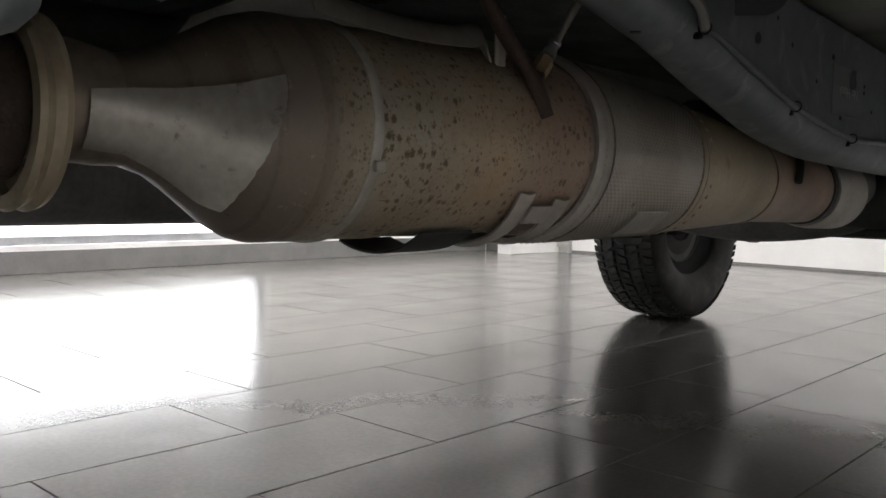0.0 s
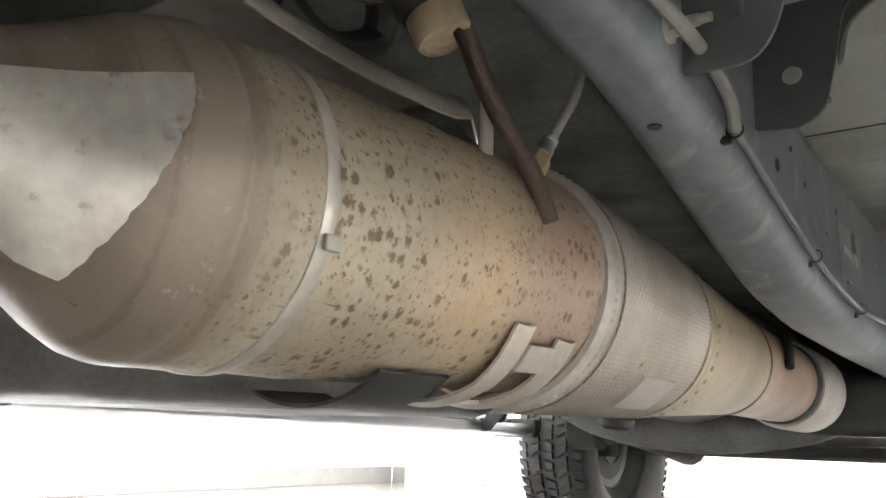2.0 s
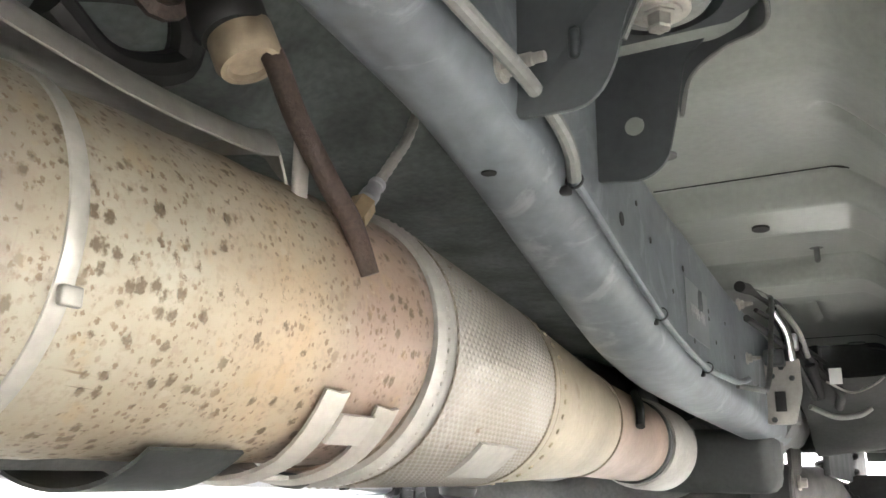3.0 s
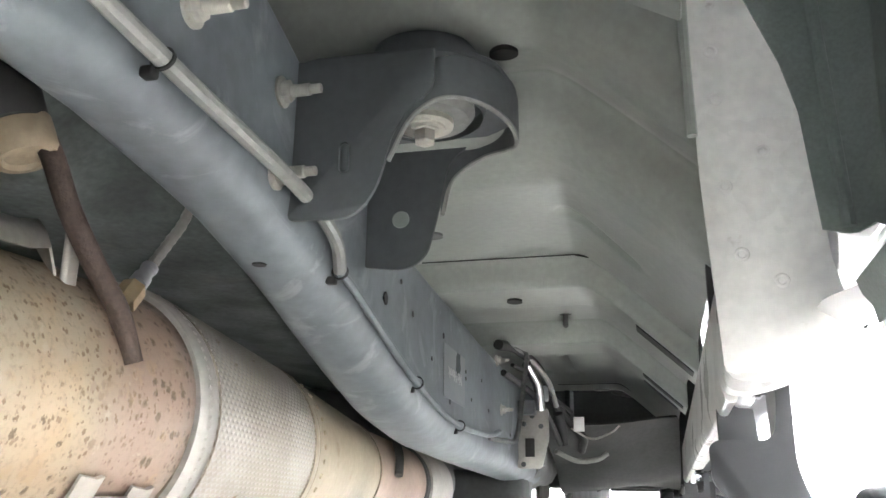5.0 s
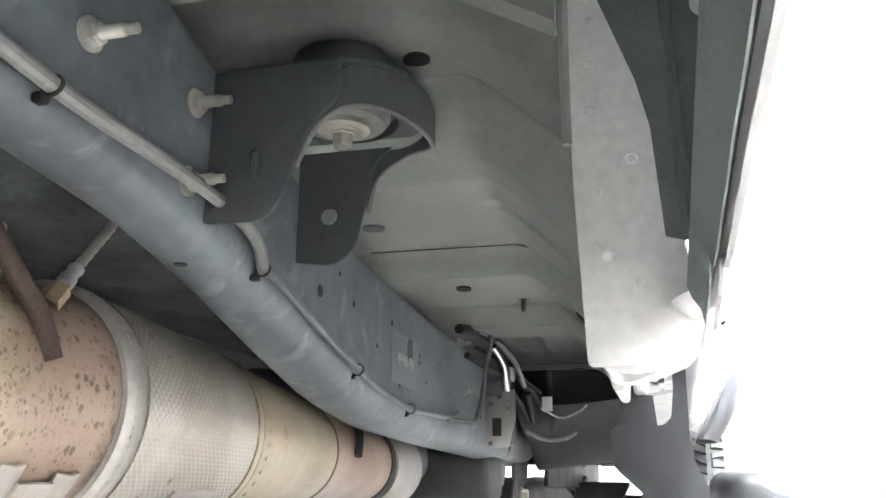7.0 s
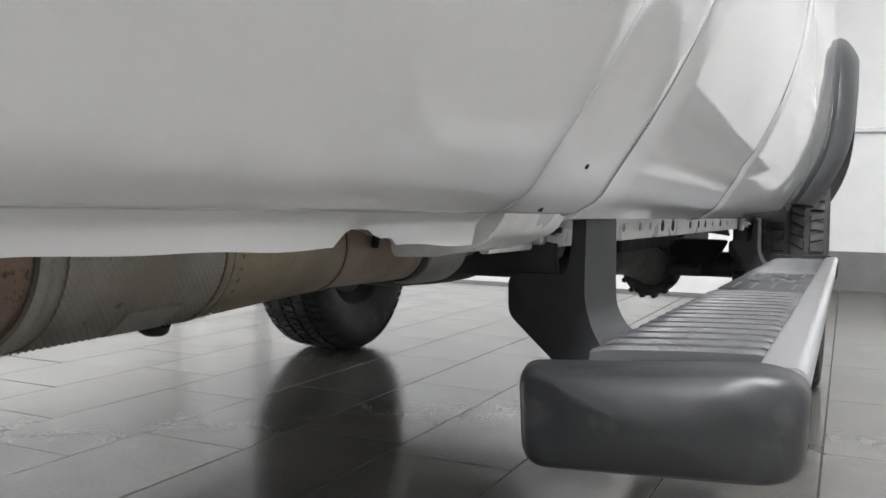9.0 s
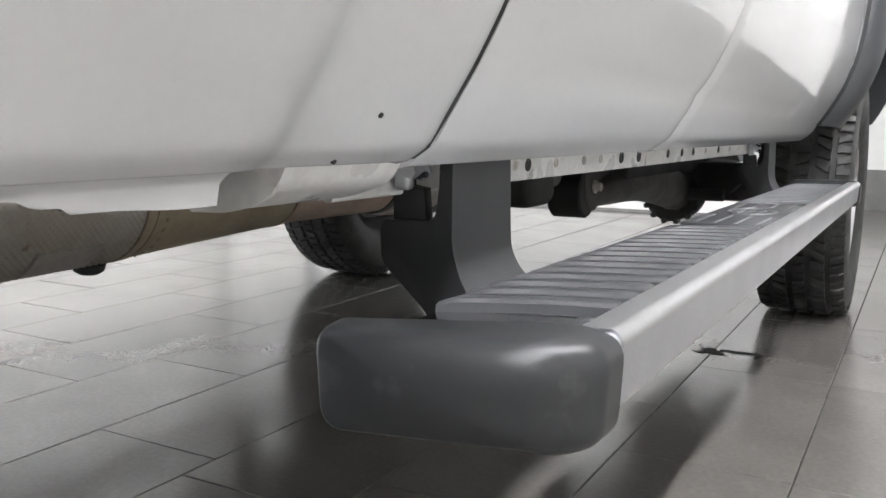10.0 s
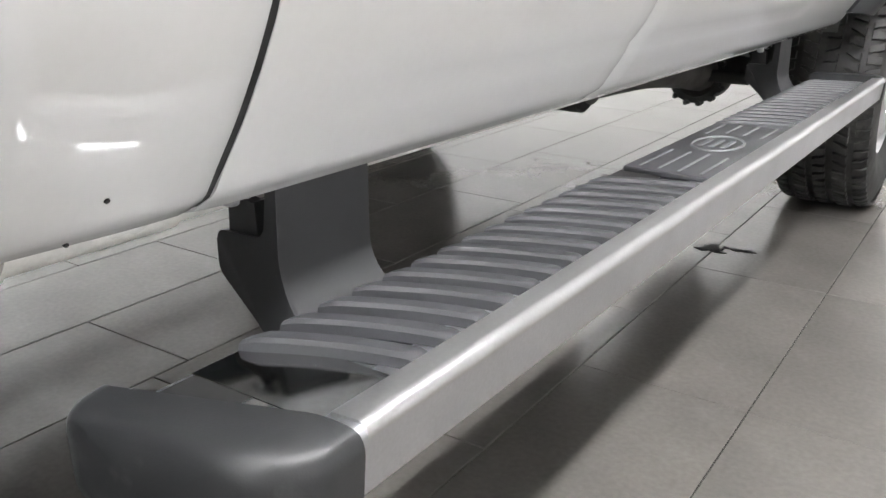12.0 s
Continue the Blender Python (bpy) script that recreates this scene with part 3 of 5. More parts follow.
# -- sill with flange, bolt holes and the gusset that ends it
bm = B()
SILL = [(0.100, 0.66), (0.098, 0.585), (0.102, 0.572), (0.110, 0.572), (0.112, 0.602), (0.150, 0.607), (0.150, 0.66)]
SILL_END = [(0.100, 0.66), (0.097, 0.590), (0.101, 0.5775), (0.116, 0.5755), (0.140, 0.581), (0.164, 0.5915), (0.172, 0.606), (0.160, 0.66)]
prism(bm, rounded(SILL_END, [0, 0.01, 0.006, 0.012, 0.02, 0.012, 0.004, 0]), "y", 1.197, 1.322)
for y0, y1 in ((1.3235, 2.123), (2.129, 3.02)):
    prism(bm, rounded(SILL, [0, 0.008, 0.004, 0.004, 0.003, 0.003, 0]), "y", y0, y1)
sill = part("sill", bm, SILL_PAINT, truck, "worn white painted rocker sill with bolt holes")
for y, r in ((1.643, 0.004), (1.677, 0.005), (1.758, 0.004), (1.852, 0.004), (1.916, 0.004), (2.004, 0.006), (2.088, 0.0065), (2.254, 0.005), (2.347, 0.005), (2.43, 0.005), (2.53, 0.004), (2.647, 0.005), (2.761, 0.004), (2.86, 0.004)):
    bm = B()
    lathe(bm, [(0, r * 1.5), (0.0015, r * 1.4), (0.0015, r), (0.0006, r * 0.9)], (0.1108, y, 0.589), (1, 0, 0), 14, cap1=True)
    part("plug_hole", bm, BLACK_RUBBER if r > 0.0045 else ZINC, sill)
LAYOUT.pop()
LAYOUT.append(CHASSIS)
# gusset: the pale upright panel that closes the sill, facing back
bm = B()
outline = [(0.090, 0.544), (0.120, 0.545), (0.143, 0.550), (0.157, 0.557), (0.160, 0.59), (0.157, 0.627), (0.1555, 0.70), (0.147, 0.745), (0.113, 0.826), (0.085, 0.86), (0.084, 0.68)]
prism(bm, rounded(outline, [0.004, 0.004, 0.004, 0.006, 0.012, 0.012, 0.02, 0.03, 0.01, 0.002, 0.02]), "y", 1.140, 1.144, 0.0012)
gusset = part("cab_gusset", bm, SILL_PAINT, truck, "pale scuffed end panel with spot welds")
for x, z in ((0.0975, 0.762), (0.0985, 0.726), (0.0995, 0.664), (0.1245, 0.686), (0.106, 0.618), (0.128, 0.60)):
    bm = B()
    lathe(bm, [(0, 0.0048), (0.0007, 0.0042), (0.0009, 0.003), (0.0003, 0.0022)], (x, 1.1400, z), (0, -1, 0), 16, cap1=True)
    part("spot_weld", bm, SILL_PAINT, gusset)
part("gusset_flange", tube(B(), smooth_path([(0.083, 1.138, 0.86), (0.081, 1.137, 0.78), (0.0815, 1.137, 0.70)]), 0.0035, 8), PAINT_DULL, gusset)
# back wall of the cab, bottom edge rolled
bm = B()
rows = []
for i in range(49):
    x = -1.5 + 1.5795 * i / 48
    zb = interp(x, [(-0.3, 0.845), (-0.071, 0.839), (-0.0045, 0.821), (0.032, 0.80), (0.057, 0.788), (0.0816, 0.773)])
    rows.append([(x, 1.118, zb + 0.004), (x, 1.112, zb), (x, 1.106, zb + 0.006), (x, 1.104, zb + 0.03), (x, 1.10, zb + 0.2), (x, 1.10, 1.3)])
grid(bm, rows)
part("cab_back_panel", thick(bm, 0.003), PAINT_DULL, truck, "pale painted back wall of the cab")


# -- floor pan with kick-up, flat, outboard slope and two hat-shaped crossmembers
def pan_z(x, y):
    prof = [(1.10, 1.03), (1.165, 1.03), (1.180, 0.96), (1.196, 0.870), (1.206, 0.854), (1.222, 0.846), (1.24, 0.840), (1.28, 0.846), (1.300, 0.852), (1.305, 0.850), (1.311, 0.836), (1.319, 0.817), (1.335, 0.800), (1.36, 0.788), (1.40, 0.780), (1.643, 0.776), (1.9, 0.779), (2.01, 0.782), (2.3, 0.785), (2.93, 0.778), (3.1, 0.72)]
    z = sum(interp(y + d, prof) for d in (-0.003, 0.0, 0.003)) / 3
    k = max(0.0, x + 0.035)
    k = (math.sqrt(k * k + 0.0004) - 0.02) if k > 0 else 0
    return z - 0.95 * k


def hat(y, c, half, edge):
    return ramp(c - half - edge, c - half, y) * (1 - ramp(c + half, c + half + edge, y))


bm = B()
rows = []
ys = [1.12 + 0.0045 * i for i in range(400)]
for y in ys:
    row = []
    for j in range(48):
        x = -0.34 + (0.419 + 0.026 * ramp(1.15, 1.18, y)) * (j / 47)
        z = pan_z(x, y)
        z -= 0.034 * hat(y, 1.728, 0.056, 0.020) + 0.036 * hat(y, 2.134, 0.052, 0.030)
        # pressed beads
        for bx in (-0.185, -0.12):
            z += 0.009 * math.exp(-(((x - bx) / 0.008) ** 2)) * hat(y, 2.52, 0.09, 0.03)
        bead = abs((y - 1.48) - 0.55 * (x + 0.04)) / 0.010
        z += 0.010 * math.exp(-(bead**2)) * ramp(-0.045, -0.03, x) * (1 - ramp(0.035, 0.05, x))
        row.append((x, y, z))
    rows.append(row)
grid(bm, rows)
# dark sheet added over the exhaust so the pale pan doesn't show there
bm2 = B()
grid(bm2, [[(x, y, z) for x, z in ((-0.345, 0.75 if y > 1.1 else 0.80), (-0.36, 0.735 if y > 1.1 else 0.80), (-0.45, 0.73), (-0.6, 0.735), (-0.75, 0.75))] for y in (0.62, 0.9, 1.1, 1.3, 1.6, 2.0, 2.4, 2.8)])
part("dark_backing", thick(bm2, 0.003), BACKING, truck, "dark sheet added as backing over the exhaust", smooth=60)
pan = part("floor_pan", thick(bm, 0.002), PAINT_DULL, truck, "pale grey painted cab floor pan with crossmembers", smooth=60)
# slots and holes in the pan, dark plugs set flush
def pan_patch(name, x, y, rx, ry, material, lift=0.005, seg=24, turn=0.0):
    bm = B()
    ring = []
    dx = 0.01
    z0 = pan_z(x, y) - 0.034 * hat(y, 1.728, 0.056, 0.020) - 0.036 * hat(y, 2.134, 0.052, 0.030)
    sx = (pan_z(x + dx, y) - pan_z(x - dx, y)) / (2 * dx)
    for k in range(seg):
        a = 2 * math.pi * k / seg
        u, v = rx * math.cos(a), ry * math.sin(a)
        if seg == 4:
            u, v = rx * (1 if k in (0, 3) else -1), ry * (1 if k < 2 else -1)
        ring.append((x + u, y + v, z0 + sx * u - lift))
    lo = [bm.verts.new(p) for p in ring]
    hi = [bm.verts.new((p[0], p[1], p[2] + 0.006)) for p in ring]
    bm.faces.new(lo)
    for k in range(seg):
        bm.faces.new((lo[k], hi[k], hi[(k + 1) % seg], lo[(k + 1) % seg]))
    return part(name, bm, material, pan)


pan_patch("drain_hole", -0.060, 1.242, 0.0125, 0.0095, BLACK_RUBBER)
pan_patch("drain_hole", -0.200, 1.262, 0.013, 0.008, BLACK_RUBBER)
pan_patch("drain_hole", -0.128, 1.735, 0.0105, 0.0135, BLACK_RUBBER)
pan_patch("drain_hole", -0.196, 1.534, 0.014, 0.012, GREY)
pan_patch("slot", 0.066, 1.706, 0.033, 0.018, BLACK_RUBBER, seg=4)
pan_patch("slot", 0.067, 2.108, 0.031, 0.015, BLACK_RUBBER, seg=4)
pan_patch("slot", 0.064, 2.182, 0.028, 0.006, BLACK_RUBBER, seg=4)
pan_patch("drain_hole", -0.045, 2.32, 0.006, 0.012, BLACK_RUBBER)
pan_patch("drain_hole", -0.075, 2.90, 0.02, 0.014, GREY)
pan_patch("drain_hole", -0.03, 2.95, 0.024, 0.014, BLACK_RUBBER)
for y, x0, x1, d, bend in ((1.641, -0.235, -0.020, 0.0, 0.0), (1.806, -0.237, -0.025, 0.0, 0.022), (2.80, -0.18, 0.0, 0.0, 0.0), (2.93, -0.16, 0.024, 0.0, 0.0)):
    pts = [(x0 + (x1 - x0) * k / 12, y + bend * (1 - ramp(0.1, 0.3, k / 12))) for k in range(13)]
    part("seam", tube(B(), [(x, yy, pan_z(x, yy) - d - 0.0022) for x, yy in pts], 0.0013, 5), BLACK_RUBBER, pan)
part("stud", lathe(B(), [(0, 0.004), (0.030, 0.0045), (0.033, 0.002)], (-0.084, 2.006, 0.790), (0, 0, -1), 10, cap1=True), GREY, pan)
part("stud_washer", lathe(B(), [(0, 0.017), (0.003, 0.016), (0.004, 0.006)], (-0.084, 2.006, 0.7835), (0, 0, -1), 18, cap1=True), GREY, pan)

# -- frame rail
def rail_foot(y):
    return soft(y, [(-1.0, 0.70), (0.6, 0.69), (0.96, 0.672), (1.12, 0.656), (1.26, 0.630), (1.40, 0.593), (1.54, 0.561), (1.70, 0.542), (1.95, 0.534), (2.66, 0.522)])


def rail_top(y):
    return soft(y, [(-1.0, 0.86), (0.9, 0.85), (1.08, 0.827), (1.18, 0.80), (1.35, 0.765), (1.53, 0.735), (1.76, 0.726), (1.94, 0.717), (2.66, 0.71)])


def frame_rail(out, inn, sign=1):
    bm = B()
    rows = []
    for i in range(75):
        y = -1.0 + 3.66 * i / 74
        f, t = rail_foot(y), rail_top(y)
        o = out - soft(y, [(0.5, 0.075), (0.75, 0.048), (0.9, 0.018), (0.98, 0.0)])
        i_ = inn - soft(y, [(0.5, 0.02), (0.75, -0.006), (0.95, -0.018), (1.12, -0.018), (1.3, -0.008), (1.6, 0.0)])
        sec = rounded([(o, t), (o, f + 0.004), (i_, f), (i_, t - 0.01)], [0.008, 0.034, 0.034, 0.02], 6)
        rows.append([(x, y, z) for x, z in sec])
    vs = grid(bm, rows, close_v=True)
    bm.faces.new(vs[0][::-1])
    bm.faces.new(vs[-1])
    if sign < 0:
        bmesh.ops.transform(bm, matrix=Matrix.Translation((2 * CX, 0, 0)) @ Matrix.Diagonal((-1, 1, 1, 1)), verts=bm.verts)
    return part("frame_rail", bm, FRAME, truck, "grey coated steel frame rail with dusty streaks", smooth=40)


rail_r = frame_rail(-0.210, -0.292)
frame_rail(-0.210, -0.292, -1)


def bolt(x, y, z, length=0.028, r=0.0062, parent=None, mat_=None, axis=(1, 0, 0)):
    a = Vector(axis)
    p = Vector((x, y, z))
    bm = B()
    lathe(bm, [(-0.002, r * 1.9), (0.002, r * 1.95), (0.003, r * 1.5), (0.003, r * 1.45)], p, a, 20, cap1=True)
    lathe(bm, [(0.002, r * 1.42), (0.0075, r * 1.42), (0.0085, r * 1.2)], p, a, 6, cap1=True)
    prof = []
    k = 14
    for i in range(k):
        h = 0.008 + (length * 0.72 - 0.008) * i / k
        prof += [(h, r * 0.66), (h + length * 0.02, r * 0.78)]
    prof += [(length * 0.74, r * 0.6), (length * 0.98, r * 0.58), (length, r * 0.45)]
    lathe(bm, prof, p, a, 14, cap1=True)
    return part("bolt", bm, mat_ or ZINC, parent, smooth=30)


bolt(-0.210, 0.999, 0.749, 0.036, parent=rail_r)
bolt(-0.210, 1.130, 0.760, 0.032, parent=rail_r)
bolt(-0.210, 1.129, 0.694, 0.032, parent=rail_r)
bolt(-0.210, 2.06, 0.715, 0.022, 0.005, parent=rail_r)
bolt(-0.210, 2.10, 0.635, 0.022, 0.005, parent=rail_r)
for y, z, r in ((1.405, 0.668, 0.007), (1.51, 0.675, 0.0035), (1.66, 0.68, 0.004), (1.60, 0.64, 0.003), (1.80, 0.655, 0.003), (1.80, 0.645, 0.003), (1.84, 0.62, 0.003), (1.92, 0.66, 0.003), (1.98, 0.62, 0.003), (2.2, 0.60, 0.004), (2.25, 0.60, 0.005), (2.3, 0.6, 0.004), (1.70, 0.60, 0.0035), (1.46, 0.70, 0.003)):
    part("rail_hole", lathe(B(), [(0, r), (0.0012, r * 0.96)], (-0.2105, y, z), (1, 0, 0), 14, cap1=True), BLACK_RUBBER, rail_r)
part("rail_hole", lathe(B(), [(0, 0.006), (0.001, 0.0056)], (-0.246, 1.189, rail_foot(1.189) + 0.002), (0, 0, -1), 14, cap1=True), BLACK_RUBBER, rail_r)
# printed label, lettering upside down
lab = part("warning_label", box(B(), -0.2097, -0.2088, 1.66, 1.79, 0.603, 0.672, 0.0003), LABEL_FILM, rail_r, "small dark sticker with white lettering", smooth=0)
lab.location = (0, 0, 0)
LABEL_POSE = pose(-0.2086, 1.726, 0.638, 90, 180, 90)
text_mesh("No Hook", 0.021, WHITE_INK, LABEL_POSE, lab, depth=0.0003)


# hard line along the lower edge of the rail, with its clips
LINE = [(-0.262, 0.74, 0.765), (-0.232, 0.87, 0.728), (-0.201, 0.962, 0.694), (-0.198, 1.06, 0.690), (-0.197, 1.14, 0.688), (-0.198, 1.20, 0.682), (-0.200, 1.236, 0.672), (-0.204, 1.256, 0.655), (-0.206, 1.30, 0.650), (-0.206, 1.40, 0.625), (-0.206, 1.52, 0.599), (-0.206, 1.63, 0.583), (-0.205, 1.74, 0.573), (-0.203, 1.86, 0.575), (-0.198, 1.93, 0.577), (-0.190, 1.965, 0.585)]
part("brake_line", tube(B(), smooth_path(LINE[:8], 6), 0.0058, 10), SLEEVE, rail_r, "grey sleeved hard line along the frame rail")
part("brake_line", tube(B(), smooth_path(LINE[7:], 6), 0.0042, 10), FRAME, rail_r)
for p in (LINE[2], LINE[7], LINE[10], LINE[12]):
    bm = B()
    lathe(bm, [(-0.0012, 0.0062), (-0.0012, 0.0074), (0.0012, 0.0074), (0.0012, 0.0062)], p, (0, 1, -0.15), 18)
    part("line_clip", bm, BLACK_RUBBER, rail_r)
    part("line_clip", box(B(), p[0] - 0.012, p[0] - 0.003, p[1] - 0.004, p[1] + 0.004, p[2] - 0.011, p[2] - 0.004, 0.002), BLACK_RUBBER, rail_r)
part("guard_loop", tube(B(), smooth_path([(-0.208, 2.05, 0.745), (-0.185, 2.10, 0.748), (-0.172, 2.16, 0.742), (-0.172, 2.12, 0.68), (-0.175, 2.05, 0.585), (-0.185, 1.985, 0.573), (-0.205, 1.96, 0.575)], 7), 0.0042, 10), GREY, rail_r, "bent steel guard loop")

# -- cab mount: two lobed plates, rolled top lip, rubber bushing, bolt
mount = part("cab_mount", prism(B(), rounded([(-0.211, 0.80), (-0.211, 0.668), (-0.158, 0.667), (-0.142, 0.690), (-0.131, 0.733), (-0.119, 0.752), (-0.100, 0.766), (-0.100, 0.80)], [0, 0.004, 0.02, 0.02, 0.02, 0.02, 0.01, 0]), "y", 1.158, 1.162, 0.001), BRACKET, truck, "dark grey steel cab mount bracket with rubber bushing")
plate2 = rounded([(-0.211, 0.80), (-0.211, 0.682), (-0.170, 0.677), (-0.150, 0.690), (-0.140, 0.730), (-0.130, 0.783), (-0.108, 0.80), (-0.076, 0.818), (-0.076, 0.825), (-0.2, 0.825)], [0, 0.003, 0.02, 0.02, 0.03, 0.03, 0.02, 0.004, 0.004, 0])
part("mount_plate", prism(B(), plate2, "y", 1.338, 1.342, 0.001), BRACKET, mount)
# lip: rolled plate that goes round the bushing and joins the two plates
bm = B()
lip = smooth_path([(-0.136, 1.160, 0.716), (-0.119, 1.163, 0.752), (-0.094, 1.170, 0.769), (-0.070, 1.195, 0.772), (-0.056, 1.235, 0.772), (-0.058, 1.285, 0.778), (-0.072, 1.325, 0.79), (-0.100, 1.340, 0.79), (-0.128, 1.341, 0.77), (-0.138, 1.341, 0.735)], 6)
rows = [[(p.x, p.y, p.z + 0.030), (p.x + 0.0035, p.y, p.z + 0.030), (p.x + 0.0038, p.y, p.z - 0.0045), (p.x, p.y, p.z - 0.006)] for p in lip]
grid(bm, rows, close_v=True)
part("mount_lip", bm, BRACKET, mount)
# thin tube in a lighter grey along the lip's lower edge
part("lip_edge", tube(B(), [(p.x + 0.0015, p.y, p.z - 0.0055) for p in lip], 0.0019, 6), SLEEVE, mount, "lighter grey line along the lip's edge")
bm = B()
prism(bm, rounded([(-0.213, 1.165), (-0.095, 1.165), (-0.06, 1.195), (-0.05, 1.25), (-0.062, 1.31), (-0.10, 1.337), (-0.213, 1.337)], 0.015), "z", 0.802, 0.806, 0.001)
part("mount_top", bm, BRACKET, mount)
part("slot_bead", box(B(), -0.172, -0.164, 1.1555, 1.159, 0.703, 0.727, 0.0035), BRACKET, mount)
part("plate_hole", lathe(B(), [(0, 0.0085), (0.001, 0.0082)], (-0.176, 1.3375, 0.727), (0, -1, 0), 22, cap1=True), PAINT_DULL, mount)
bx, by = -0.130, 1.248
part("bushing", lathe(B(), [(0.0, 0.05), (0.012, 0.054), (0.03, 0.052), (0.036, 0.047), (0.05, 0.05), (0.058, 0.047)], (bx, by, 0.786), (0, 0, 1), 40), BRACKET, mount)
part("bushing", lathe(B(), [(0.0, 0.042), (0.010, 0.043), (0.017, 0.038), (0.017, 0.026)], (bx, by, 0.800), (0, 0, -1), 40, cap1=True), SLEEVE, mount)
part("washer", lathe(B(), [(0.016, 0.0245), (0.022, 0.0245), (0.0235, 0.022), (0.0235, 0.018), (0.025, 0.017), (0.025, 0.011)], (bx, by, 0.800), (0, 0, -1), 36, cap1=True), ZINC, mount)
part("mount_bolt", lathe(B(), [(0.024, 0.0135), (0.0265, 0.0130), (0.027, 0.0098), (0.0365, 0.0094), (0.038, 0.0078)], (bx, by, 0.800), (0, 0, -1), 6, cap1=True), ZINC, mount)

# -- exhaust: after-treatment can, dimpled shell, cones, clamps
def cx(y):
    return -0.392 + 0.043 * (y - 1.1), 0.534 + 0.019 * (y - 1.1)


def ring(y, r, dx=0.0, dz=0.0):
    x, z = cx(y)
    return (y, x + dx, z + dz, r)


bm = B()
lathe_y(bm, [ring(0.838, 0.0945), ring(0.845, 0.0958), ring(0.86, 0.0955)] + [ring(0.86 + 0.335 * k / 14, 0.0957 + 0.0008 * math.sin(k * 2.1)) for k in range(1, 15)] + [ring(1.196, 0.094)], 96)
can = part("exhaust_can", bm, STEEL, truck, "heat-stained steel exhaust can with dark rust spots", smooth=60)
bm = B()
st = [ring(0.702, 0.040, 0.0, 0.006), ring(0.727, 0.042, 0.0, 0.008), ring(0.750, 0.050, 0, 0.008), ring(0.770, 0.061, 0, 0.006), ring(0.790, 0.074, 0, 0.004), ring(0.809, 0.086, 0, 0.002), ring(0.824, 0.0925), ring(0.834, 0.095)]
lathe_y(bm, st + [ring(0.838, 0.0956), ring(0.843, 0.0946), ring(0.848, 0.0956), ring(0.852, 0.0948)], 96)
part("inlet_cone", bm, STEEL, can, "burnt brown tapered steel end")
bm = B()
rows = []
for y, x, z, r in [ring(0.684, 0.046, 0, 0.010), ring(0.712, 0.051, 0, 0.010), ring(0.737, 0.062, 0, 0.007), ring(0.762, 0.075, 0, 0.003), ring(0.780, 0.0855), ring(0.792, 0.0905), ring(0.808, 0.0955)]:
    row = []
    for k in range(31):
        deg = interp(y, [(0.684, 8), (0.737, 12), (0.78, 18), (0.808, 21)])
        deg -= (deg + 45) * k / 30
        cut = 0.030 * max(0.0, (14 - deg) / 59) ** 1.2 + (0.0005 * math.sin(k * 2.3) + 0.0004 * math.sin(k * 5.1)) * (deg < 14) * (y > 0.80)
        a = radians(deg)
        row.append((x + r * math.cos(a), y - cut * max(0.0, (y - 0.72) / 0.066), z + r * math.sin(a)))
    rows.append(row)
grid(bm, rows)
part("cone_shield", thick(bm, 0.0012), CONE, can, "pale sheet-metal heat shield with dark spots")
bm = B()
lathe_y(bm, [ring(0.612, 0.042, 0, 0.012), ring(0.672, 0.042, 0, 0.012), ring(0.684, 0.044, 0, 0.012), ring(0.712, 0.042, 0, 0.008)], 64)
part("neck_pipe", bm, BURNT, can)
bm = B()
lathe_y(bm, [ring(y, r, 0.0, 0.002) for y, r in ((0.642, 0.058), (0.643, 0.0665), (0.647, 0.069), (0.653, 0.066), (0.659, 0.069), (0.664, 0.067), (0.665, 0.042))], 72)
part("band_clamp", bm, TAN_STEEL, can, "ribbed steel band clamp")
bm = B()
lathe_y(bm, [ring(y, r, 0.0, 0.004) for y, r in ((0.645, 0.050), (0.61, 0.046), (0.55, 0.044), (0.2, 0.044), (-0.6, 0.044))], 64)
part("rear_pipe", bm, ROD, can, "dark burnt exhaust pipe")
bm = B()
lathe_y(bm, [ring(y, r) for y, r in ((0.8885, 0.0955), (0.889, 0.0972), (0.890, 0.0978), (0.8975, 0.0978), (0.8985, 0.0972), (0.899, 0.0955))], 96)
part("strap", bm, STRAP, can, "thin steel strap round the can")
part("strap_joint", box(B(), -0.3062, -0.3018, 0.889, 0.900, 0.494, 0.503, 0.0012), STRAP, can)
# hanger: stamped pale saddle with a slot under the can
for y0, y1, a0, a1 in ((1.088, 1.112, -32, -140), (1.148, 1.174, -36, -140), (1.112, 1.148, -40, -52), (1.112, 1.148, -84, -140)):
    bm = B()
    rows = []
    for k in range(15):
        a = radians(a0 + (a1 - a0) * k / 14)
        deg = a0 + (a1 - a0) * k / 14
        off = 0.004 + 0.007 * min(1.0, max(0.0, (-deg - 34) / 28))
        row = []
        for y in (y0, (y0 + y1) / 2, y1):
            x, z = cx(y)
            r = 0.096 + off + (0.0035 if (y == (y0 + y1) / 2 and y1 - y0 < 0.03) else 0)
            row.append((x + r * math.cos(a), y, z + r * math.sin(a)))
        rows.append(row)
    grid(bm, rows)
    part("hanger_saddle", thick(bm, 0.003), HANGER, can, "pale stamped steel saddle with a slot")
bm = B()
rows = []
for k in range(13):
    a = radians(-62 - 60 * k / 12)
    rows.append([(cx(y)[0] + (0.101 + 0.002 * k) * math.cos(a), y, cx(y)[1] + (0.101 + 0.0015 * k) * math.sin(a)) for y in (0.99, 1.02, 1.06)])
grid(bm, rows)
part("saddle_tail", thick(bm, 0.0025), DARK, can)
